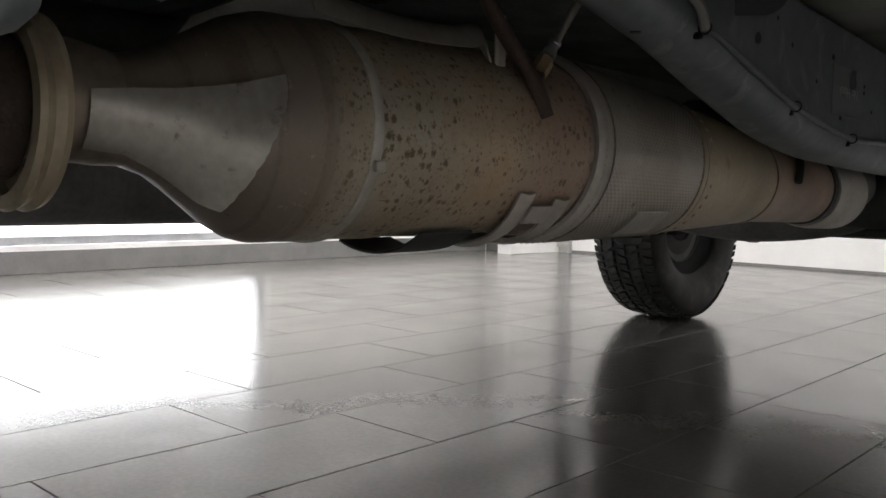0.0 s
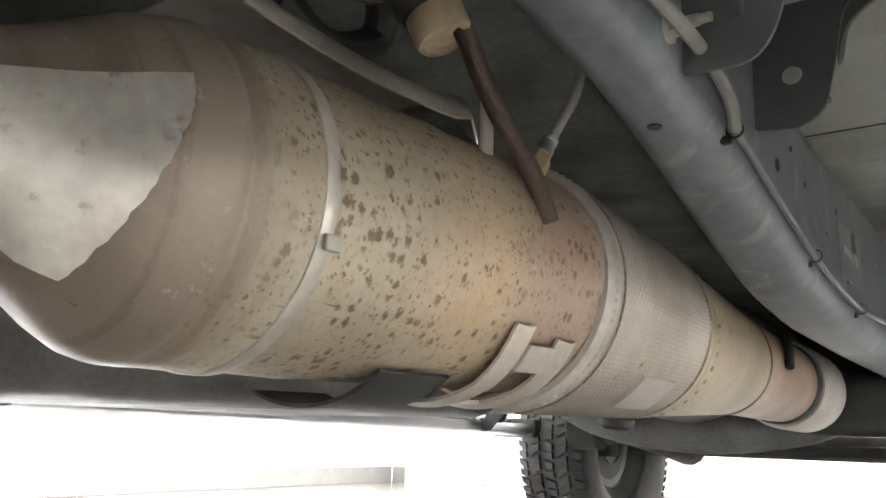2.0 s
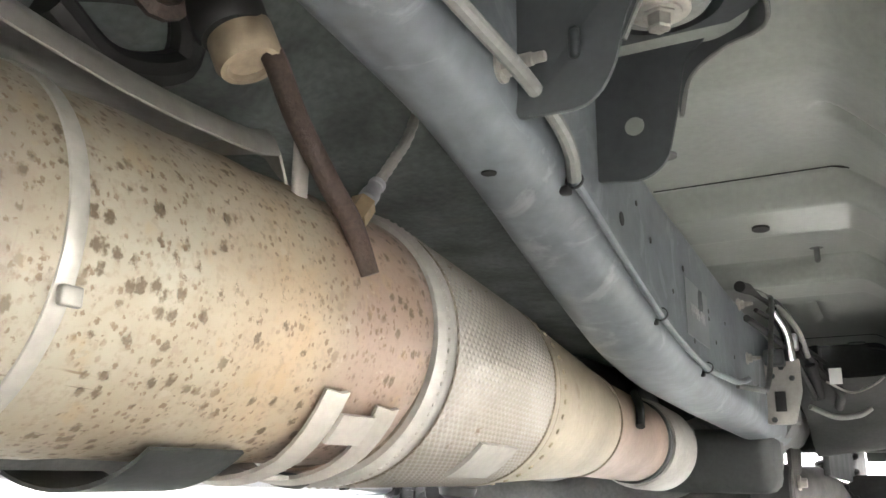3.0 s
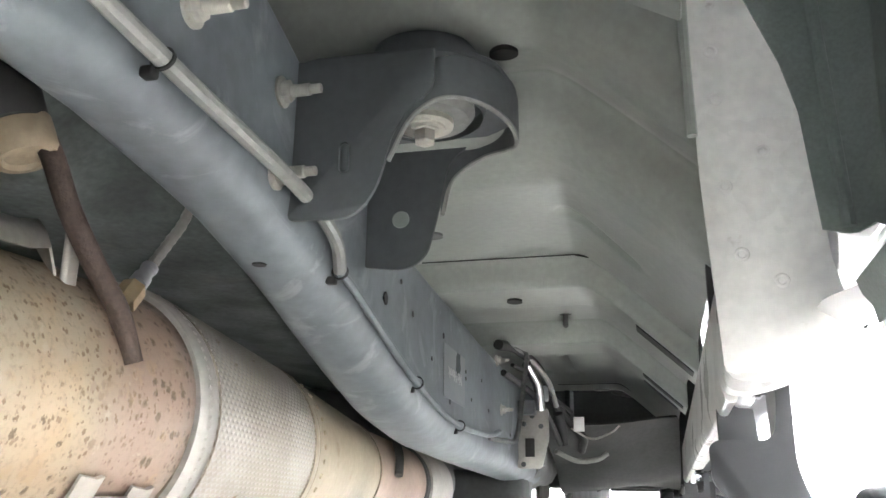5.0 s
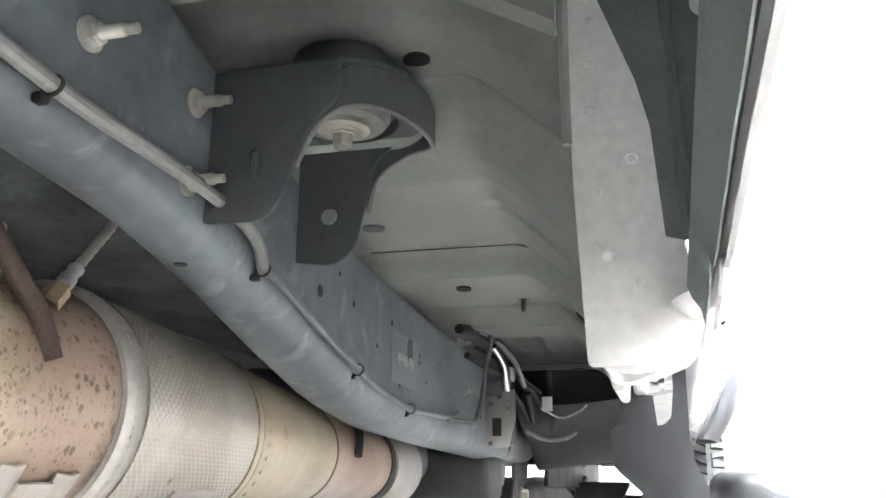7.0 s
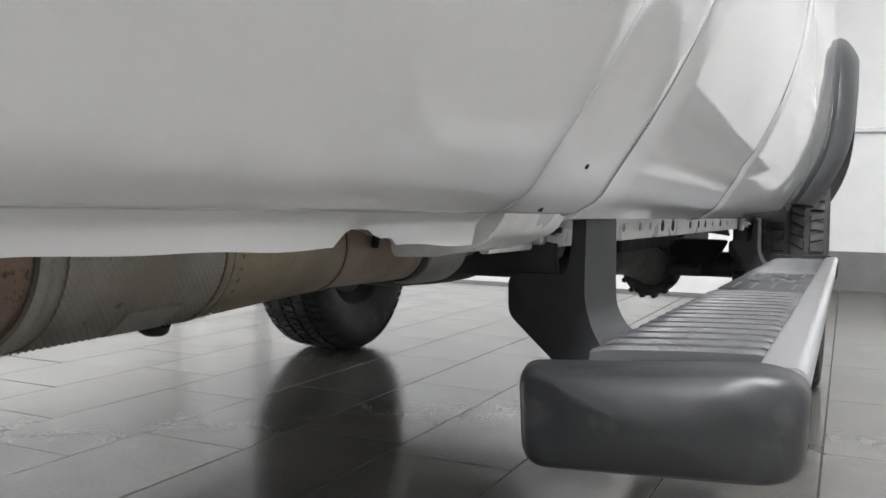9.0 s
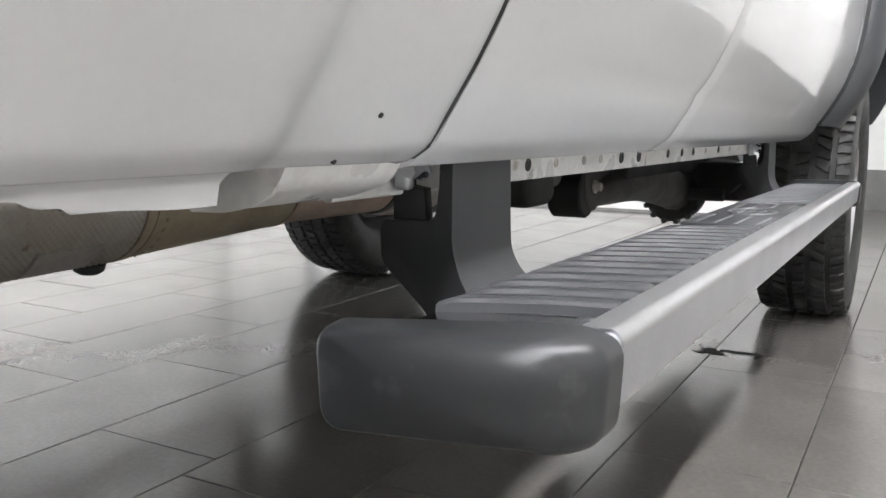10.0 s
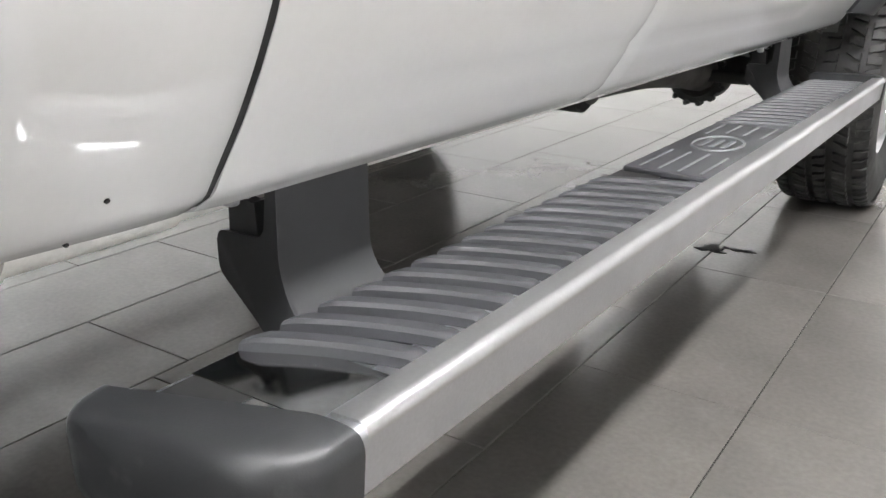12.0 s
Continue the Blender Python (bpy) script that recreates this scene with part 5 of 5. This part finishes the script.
# -- running boards
def board(side, Y0=1.306):
    """The running board: aluminium tray, end caps, ribbed tread, pad, brackets. side: +1 near, -1 mirrored."""
    def mir(bm):
        if side < 0:
            bmesh.ops.transform(bm, matrix=Matrix.Translation((2 * CX, 0, 0)) @ Matrix.Diagonal((-1, 1, 1, 1)), verts=bm.verts)
        return bm

    X0, X1, Y1, ZT, ZB = 0.181, 0.338, 3.30, 0.480, 0.432
    sec = rounded([(X0, ZT - 0.006), (X0, ZB + 0.012), (X0 + 0.03, ZB), (X1 - 0.02, ZB), (X1 - 0.002, ZB + 0.006), (X1 + 0.002, ZT + 0.003), (X1 - 0.003, ZT + 0.009), (X1 - 0.03, ZT + 0.006), (X1 - 0.032, ZT - 0.004), (X0 + 0.02, ZT - 0.006)], [0.004, 0.008, 0.01, 0.008, 0.004, 0.004, 0.005, 0.002, 0.002, 0.002])
    tray = part("running_board", mir(prism(B(), sec, "y", Y0 - 0.03, Y1)), ALU, truck, "aluminium running board with black ribbed tread")
    part("edge_trim", mir(prism(B(), [(X1 - 0.0060 + 0.0090 * math.cos(a), ZT + 0.0018 + 0.0090 * math.sin(a)) for a in (radians(-12 + 11 * k) for k in range(11))] + [(X1 - 0.026, ZT + 0.0092), (X1 - 0.026, ZT + 0.0060), (X1 - 0.0060, ZT + 0.0060), (X1 + 0.0005, ZT + 0.0010)], "y", Y0 + 0.003, Y1)), ALU_EDGE, tray, "bright polished aluminium edge")
    # end caps
    for y0, y1, d in ((Y0 - 0.003, Y0 - 0.081, -1), (Y1 - 0.004, Y1 + 0.05, 1)):
        out = [(X0 - 0.014, ZT + 0.010), (X0 - 0.010, ZB - 0.006), (X1 + 0.003, ZB - 0.006), (X1 + 0.006, ZT + 0.006), (X1 - 0.02, ZT + 0.015)]
        rows = []
        mid = ((X0 + X1) / 2, (ZT + ZB) / 2)
        n = 16 if d < 0 else 8
        for k in range(n + 1):
            t = k / n
            e = max(0.0, (t - 0.45) / 0.55)
            shrink = 1 - 0.20 * (1 - math.sqrt(max(0.0, 1 - 0.98 * e * e)))
            o = rounded(out, [0.014, 0.016, 0.016, 0.014, 0.012], 5)
            rows.append([(mid[0] + (x - mid[0]) * (0.6 + 0.4 * shrink if d < 0 else shrink) + (0.008 * t * min(1.0, max(0.0, (X1 - x) / (X1 - X0))) - 0.012 * e * e * max(0.0, (x - mid[0]) / 0.08) if d < 0 else 0), y0 + (y1 - y0) * t + (-(0.05 * (1 - t) + 0.006 * t) * min(1.0, max(0.0, (X1 - x) / (X1 - X0))) + 0.026 * t * (max(0.0, x - 0.16) / 0.19) ** 2 if d < 0 else 0), mid[1] + (z - mid[1]) * shrink) for x, z in o])
        bm = B()
        vs = grid(bm, rows, close_v=True)
        last = vs[-1]
        m_ = len(last)
        for sc in (0.9, 0.75, 0.6, 0.45, 0.3, 0.15):
            nxt = []
            for v in vs[-1]:
                x, z = mid[0] + (v.co.x - mid[0]) * sc, mid[1] + (v.co.z - mid[1]) * sc
                off = 0.026 * (max(0.0, x - 0.16) / 0.19) ** 2 - 0.006 * min(1.0, max(0.0, (X1 - x) / (X1 - X0))) if d < 0 else 0.0
                nxt.append(bm.verts.new((x, y1 + off + d * 0.006 * (1 - sc * sc), z)))
            for i in range(m_):
                bm.faces.new((last[i], last[(i + 1) % m_], nxt[(i + 1) % m_], nxt[i]))
            last = nxt
        bm.faces.new(last)
        bm.faces.new(vs[0][::-1])
        part("end_cap", mir(bm), CAP_PLASTIC, tray, "moulded black plastic end cap", smooth=50)
    # tread ribs: arched bars across the board
    def rib(y):
        bm = B()
        rows = []
        for k in range(13):
            t = k / 12
            x = X0 + 0.004 + (X1 - 0.026 - X0 - 0.004) * t
            yy = y - 0.050 * (1 - t) + 0.008 * 4 * t * (1 - t)
            h = 0.0108
            w = 0.0112
            if k in (0, 12):
                h, w = 0.0072, 0.0090
            z = ZT - 0.004
            rows.append([(x, yy - w, z), (x, yy - w + 0.001, z + h * 0.72), (x, yy - w + 0.0045, z + h), (x, yy + w - 0.0045, z + h), (x, yy + w - 0.001, z + h * 0.72), (x, yy + w, z)])
        vs = grid(bm, rows, close_v=True)
        bm.faces.new(vs[0][::-1])
        bm.faces.new(vs[-1])
        part("tread_rib", mir(bm), TREAD_PLASTIC, tray)

    y = 1.4135
    while y < 2.03:
        rib(y)
        y += 0.0425
    y = 2.53
    while y < 3.25:
        rib(y)
        y += 0.0425
    part("tread_base", mir(box(B(), X0 + 0.002, X0 + 0.060, 1.39, Y1 - 0.02, ZT - 0.0065, ZT - 0.0035, 0.001)), BLACK_RUBBER, tray, "black plastic tread mat")
    part("tread_end", mir(box(B(), X0 + 0.004, X1 - 0.034, Y0 + 0.006, 1.3885, ZT - 0.0065, ZT - 0.0035, 0.001)), POLISHED, tray, "polished aluminium strip")
    part("logo_pad", mir(box(B(), X0 + 0.006, X1 - 0.028, 2.056, 2.48, ZT - 0.004, ZT + 0.0035, 0.002)), TREAD_PLASTIC, tray, "smooth black pad with raised oval emblem")
    for i, (xa, ya, yb) in enumerate(((0.205, 2.07, 2.20), (0.232, 2.07, 2.20), (0.26, 2.07, 2.20), (0.29, 2.07, 2.19), (0.205, 2.36, 2.46), (0.232, 2.38, 2.47), (0.26, 2.38, 2.47), (0.29, 2.37, 2.47))):
        part("pad_line", mir(box(B(), xa - 0.002, xa + 0.002, ya, yb, ZT + 0.003, ZT + 0.0048, 0.0006)), PAD_LINE, tray)
    part("emblem", mir((lambda b: (tube(b, [(0.247 + 0.036 * math.cos(a), 2.285 + 0.062 * math.sin(a), ZT + 0.0042) for a in (2 * math.pi * k / 40 for k in range(41))], 0.0022, 6, False), b)[1])(B())), PAD_LINE, tray)
    for xa in (0.228, 0.245, 0.262):
        part("emblem", mir(box(B(), xa - 0.004, xa + 0.004, 2.255, 2.315, ZT + 0.003, ZT + 0.0052, 0.001)), PAD_LINE, tray)
    # black sheet in place of the shaded open well behind the end cap
    part("dark_well_sheet", mir(box(B(), X0 + 0.006, X0 + 0.075, Y0 - 0.045, 1.38, ZT - 0.0085, ZT - 0.0048, 0.001)), BLACK_RUBBER, tray)
    part("tread_tray", mir(box(B(), X0 + 0.0605, X1 - 0.031, Y0 - 0.025, Y1 - 0.02, ZT - 0.0085, ZT - 0.0045, 0.001)), PLATE, tray, "dull aluminium tray between the ribs")
    # brackets
    for yb in (1.428, 2.99):
        w = 0.112
        plate = rounded([(0.160, 0.588), (0.160, 0.515), (0.168, 0.488), (0.183, 0.466), (0.183, 0.440), (0.150, 0.442), (0.132, 0.462), (0.092, 0.498), (0.091, 0.529), (0.097, 0.534), (0.138, 0.534), (0.145, 0.540), (0.148, 0.565), (0.148, 0.588)], [0.002, 0.01, 0.01, 0.006, 0.003, 0.004, 0.004, 0.008, 0.006, 0.005, 0.003, 0.006, 0.004, 0])
        br = part("board_bracket", mir(prism(B(), plate, "y", yb - 0.004, yb, 0.001)), BLACK_COAT, tray, "black bent steel mounting bracket")
        bm = B()
        sec2 = smooth_path([(0.0, 0, 0.591), (0.0008, 0, 0.56), (0.002, 0, 0.515), (0.006, 0, 0.495), (0.02, 0, 0.477), (0.045, 0, 0.470)], 5)
        grid(bm, [[(0.154 + p.x + 0.003 * j / 4, yb + (w * j / 4), p.z) for j in range(5)] for p in sec2])
        part("bracket_web", mir(thick(bm, 0.004)), BLACK_COAT, br)
        part("bracket_gusset", mir(prism(B(), [(0.100, 0.52), (0.134, 0.52), (0.130, 0.561), (0.1145, 0.562), (0.1145, 0.70), (0.100, 0.70)], "y", yb + 0.002, yb + 0.014, 0.001)), BLACK_COAT, br)
        part("bracket_bolt", mir(lathe(B(), [(0, 0.011), (0.004, 0.011), (0.005, 0.007), (0.02, 0.0065)], (0.132, yb - 0.006, 0.578), (0.0, -1, -0.1), 6, cap1=True)), ALU_DULL, br)
        for dz in (0.583, 0.573):
            part("bracket_stud", mir(lathe(B(), [(-0.012, 0.0028), (0.0, 0.003), (0.0005, 0.0042), (0.0045, 0.0042), (0.005, 0.0028), (0.010, 0.0026)], (0.131, yb - 0.012, dz), (1, 0, 0), 10, cap0=True, cap1=True)), BLACK_COAT, br)
        part("bracket_tab", mir(box(B(), 0.114, 0.128, yb - 0.020, yb - 0.008, 0.560, 0.594, 0.004)), ALU_DULL, br)
    return tray


LAYOUT.append(BOARD)
board(1)
board(-1, 0.62)
LAYOUT.pop()

# -- flare
def flare(side):
    bm = B()
    rows = []
    for k in range(41):
        a = radians(173.5 - 165 * k / 40)
        ca, sa = math.cos(a), math.sin(a)
        row = []
        for r, x in ((AR + 0.035, None), (AR + 0.045, 0.012), (AR + 0.035, 0.032), (AR + 0.01, 0.05), (AR - 0.02, 0.064), (AR - 0.035, 0.062), (AR - 0.04, 0.04), (AR - 0.03, -0.05)):
            y, z = AY + r * ca, AZ + r * sa
            base = skin_x(y, max(0.61, z))
            row.append(((base + (x if x is not None else -0.004)), y, z))
        rows.append(row)
    grid(bm, rows)
    if side < 0:
        bmesh.ops.transform(bm, matrix=Matrix.Translation((2 * CX, 0, 0)) @ Matrix.Diagonal((-1, 1, 1, 1)), verts=bm.verts)
    part("wheel_flare", thick(bm, 0.003), FLARE, truck, "black moulded plastic wheel flare", smooth=50)


LAYOUT.append(BODY)
flare(1)
flare(-1)
LAYOUT.pop()

# -- wheels
def wheel(x, side, bright, yc=3.97):
    """Tyre with blocky tread, rim, nuts. side: the way the wheel's face looks."""
    R, W, zc = 0.405, 0.265, 0.405
    hub = part("wheel", lathe(B(), [(-0.05, 0.09), (-0.045, 0.14), (0.02, 0.145), (0.06, 0.12), (0.075, 0.075), (0.08, 0.05)], (x, yc, zc), (side, 0, 0), 36, cap0=True, cap1=True), CHROME if bright else DARK, truck, "truck wheel with all-terrain tyre" if bright else "truck wheel seen from its dark inner side")
    h = W / 2
    prof = [(-h * 0.78, 0.225), (-h * 0.94, 0.26), (-h * 1.02, 0.31), (-h * 0.99, 0.36), (-h * 0.92, R - 0.022), (-h * 0.82, R - 0.012), (-h * 0.4, R - 0.0105), (0, R - 0.010), (h * 0.4, R - 0.0105), (h * 0.82, R - 0.012), (h * 0.92, R - 0.022), (h * 0.99, 0.36), (h * 1.02, 0.31), (h * 0.94, 0.26), (h * 0.78, 0.225)]
    bm = B()
    lathe(bm, prof, (x, yc, zc), (side, 0, 0), 84)
    # tread blocks, five rows; shoulder rows wrap over the edge
    verts, faces = [], []
    n = 74
    for row, (c, w) in enumerate(((-0.83, 0.15), (-0.42, 0.15), (0.0, 0.14), (0.42, 0.15), (0.83, 0.15))):
        for i in range(n):
            a0 = 2 * math.pi * (i + (0.5 if row % 2 else 0)) / n
            span = 2 * math.pi / n * (0.74 if row in (0, 4) else 0.80)
            skew = 0.02 * (1 if row in (1, 3) else -1) * (1 if i % 2 else 0.4)
            base = len(verts)
            for rr, grow in ((R - 0.014, 1.0), (R + (-0.0045 if row in (0, 4) else 0.0), 0.9)):
                for u, v in ((-1, 0), (-0.2, 0), (0.2, 0.12), (1, 0.12), (1, 1), (0.2, 1), (-0.2, 0.88), (-1, 0.88)):
                    off = (c + w * u * grow) * h
                    a = a0 + span * (0.5 + (v - 0.5) * grow) + skew * u
                    drop = 0.008 if (row == 0 and u < -0.5) or (row == 4 and u > 0.5) else 0.0
                    verts.append((x + side * off, yc + (rr - drop) * math.cos(a), zc + (rr - drop) * math.sin(a)))
            faces.append([base + 8 + k for k in range(8)])
            faces += [[base + k, base + (k + 1) % 8, base + 8 + (k + 1) % 8, base + 8 + k] for k in range(8)]
    tyre = part("tyre", bm, RUBBER, hub, "black all-terrain tyre with blocky tread", smooth=40)
    bm = B()
    vs = [bm.verts.new(v) for v in verts]
    for f in faces:
        bm.faces.new([vs[k] for k in f])
    tagged(part("tread", bm, RUBBER, tyre, smooth=40), kind="stuff")
    bm = B()
    lathe(bm, [(-h * 0.8, 0.228), (-h * 0.8, 0.235), (-h * 0.74, 0.235), (-h * 0.7, 0.22), (-h * 0.2, 0.205), (h * 0.3, 0.205), (h * 0.72, 0.22), (h * 0.78, 0.236), (h * 0.84, 0.234), (h * 0.8, 0.226), (h * 0.6, 0.212), (h * 0.35, 0.198)], (x, yc, zc), (side, 0, 0), 72)
    part("rim", bm, CHROME if bright else DARK, hub)
    for k in range(8):
        a = 2 * math.pi * (k + 0.5) / 8
        ca, sa = math.cos(a), math.sin(a)
        pts = [(x + side * (h * 0.3 + 0.03 * (1 - t) + 0.0), yc + (0.11 + 0.095 * t) * ca, zc + (0.11 + 0.095 * t) * sa) for t in (0, 0.3, 0.6, 1)]
        part("spoke", tube(B(), pts, [0.034, 0.026, 0.024, 0.034], 10, True, 0.5), CHROME if bright else DARK, hub)
        bm = B()
        lathe(bm, [(0, 0.013), (0.02, 0.013), (0.028, 0.009), (0.03, 0.004)], (x + side * 0.06, yc + 0.083 * math.cos(a), zc + 0.083 * math.sin(a)), (side, 0, 0), 12, cap1=True)
        part("lug_nut", bm, CHROME if bright else GREY, hub)
    disc = B()
    lathe(disc, [(-0.06, 0.17), (-0.045, 0.17), (-0.045, 0.08), (-0.06, 0.08)], (x, yc, zc), (side, 0, 0), 48)
    part("brake_disc", disc, GREY, hub)
    part("caliper", box(B(), x - side * 0.09 - 0.03, x - side * 0.09 + 0.05, yc - 0.19, yc - 0.10, zc - 0.05, zc + 0.09, 0.015), DARK, hub)


wheel(0.195, 1, True)
wheel(2 * CX - 0.148, -1, False, 3.83)
# rear wheels and axle: out of view, added to cut light from behind
wheel(0.150, 1, True, -0.45)
wheel(2 * CX - 0.150, -1, False, -0.45)
rear = dark_part("unseen_rear_axle", tube(B(), [(0.02, -0.45, 0.405), (-0.5, -0.45, 0.405), (-1.42, -0.45, 0.405)], 0.05, 18), "unseen dark rear axle, added to block light")
part("axle_casing", lathe(B(), [(-0.2, 0.06), (-0.12, 0.14), (0.0, 0.17), (0.1, 0.13), (0.16, 0.06)], (-0.70, -0.45, 0.405), (0, 1, 0), 24, cap0=True, cap1=True), DARK, rear)

# ---- floor tiles ----
TW, TL, GAP = 0.320, 0.676, 0.0024
X_J = 0.353
meshes = {}


def tile_mesh(w, d):
    key = (round(w, 3), round(d, 3))
    if key not in meshes:
        bm = B()
        c = 0.0012
        lo = [(0, 0, -0.012), (w, 0, -0.012), (w, d, -0.012), (0, d, -0.012)]
        mid = [(x, y, -c) for x, y, _ in lo]
        hi = [(c, c, 0), (w - c, c, 0), (w - c, d - c, 0), (c, d - c, 0)]
        vs = [[bm.verts.new(p) for p in r] for r in (lo, mid, hi)]
        for a, b in ((0, 1), (1, 2)):
            for k in range(4):
                bm.faces.new((vs[a][k], vs[a][(k + 1) % 4], vs[b][(k + 1) % 4], vs[b][k]))
        bm.faces.new(vs[2])
        me = bpy.data.meshes.new("tile")
        bm.to_mesh(me)
        bm.free()
        me.materials.append(TILE)
        meshes[key] = me
    return meshes[key]


SHIFT = {0: 2.405, -1: 3.085, -2: 2.72, -3: 1.90, -4: 1.984, -5: 2.42, -6: 2.182}
far_tiles = []
for i in range(-18, 17):
    x0 = X_J + TW * i
    y0 = SHIFT.get(i, 2.07 + 0.31 * (i % 2) + 0.07 * math.sin(5 * i))
    y0 -= TL * math.ceil((y0 - YN) / TL)
    while y0 < YB:
        near = -2.1 < x0 < 1.0 and 0.9 < y0 < 5.2
        xa, xb, ya, yb_ = max(x0 + GAP / 2, XL), min(x0 + TW - GAP / 2, XR), max(y0 + GAP / 2, YN), min(y0 + TL - GAP / 2, YB)
        if xb - xa > 0.02 and yb_ - ya > 0.02:
            if near:
                ob = new("tile", tile_mesh(xb - xa, yb_ - ya))
                ob.location, ob.parent = (xa, ya, 0), floor
            else:
                far_tiles.append((xa, xb, ya, yb_))
        y0 += TL
verts, faces = [], []
for xa, xb, ya, yb_ in far_tiles:
    b0 = len(verts)
    c = 0.0012
    verts += [(xa, ya, -0.012), (xb, ya, -0.012), (xb, yb_, -0.012), (xa, yb_, -0.012), (xa + c, ya + c, 0), (xb - c, ya + c, 0), (xb - c, yb_ - c, 0), (xa + c, yb_ - c, 0)]
    faces += [(b0 + 4, b0 + 5, b0 + 6, b0 + 7)] + [(b0 + k, b0 + (k + 1) % 4, b0 + 4 + (k + 1) % 4, b0 + 4 + k) for k in range(4)]
me = bpy.data.meshes.new("far_tiles")
me.from_pydata(verts, [], faces)
me.materials.append(TILE)
ft = new("far_tiles", me)
ft.parent = floor
tagged(ft, kind="stuff")


# dirt and wet marks on the floor
def smear(name, x, y, rx, ry, seed, label, m=WET):
    rnd = random.Random(seed)
    bm = B()
    n = 26
    ring_ = []
    for k in range(n):
        a = 2 * math.pi * k / n
        s = 0.45 + 0.75 * rnd.random()
        ring_.append((x + rx * s * math.cos(a), y + ry * s * math.sin(a)))
    prism(bm, ring_, "z", 0.0002, 0.0016)
    tagged(part(name, bm, m, smooth=0), label, "dirt")


smear("wet_mark", -0.085, 3.25, 0.04, 0.04, 3, "small dark wet smear on the tiles")
smear("wet_mark", 0.028, 3.25, 0.045, 0.035, 4, "small dark wet smear on the tiles")
smear("wet_mark", 0.09, 3.275, 0.05, 0.012, 5, "small dark wet smear on the tiles")
smear("wet_mark", -0.155, 4.10, 0.04, 0.20, 8, "glistening wet patch on the grey tiles", WETTED)
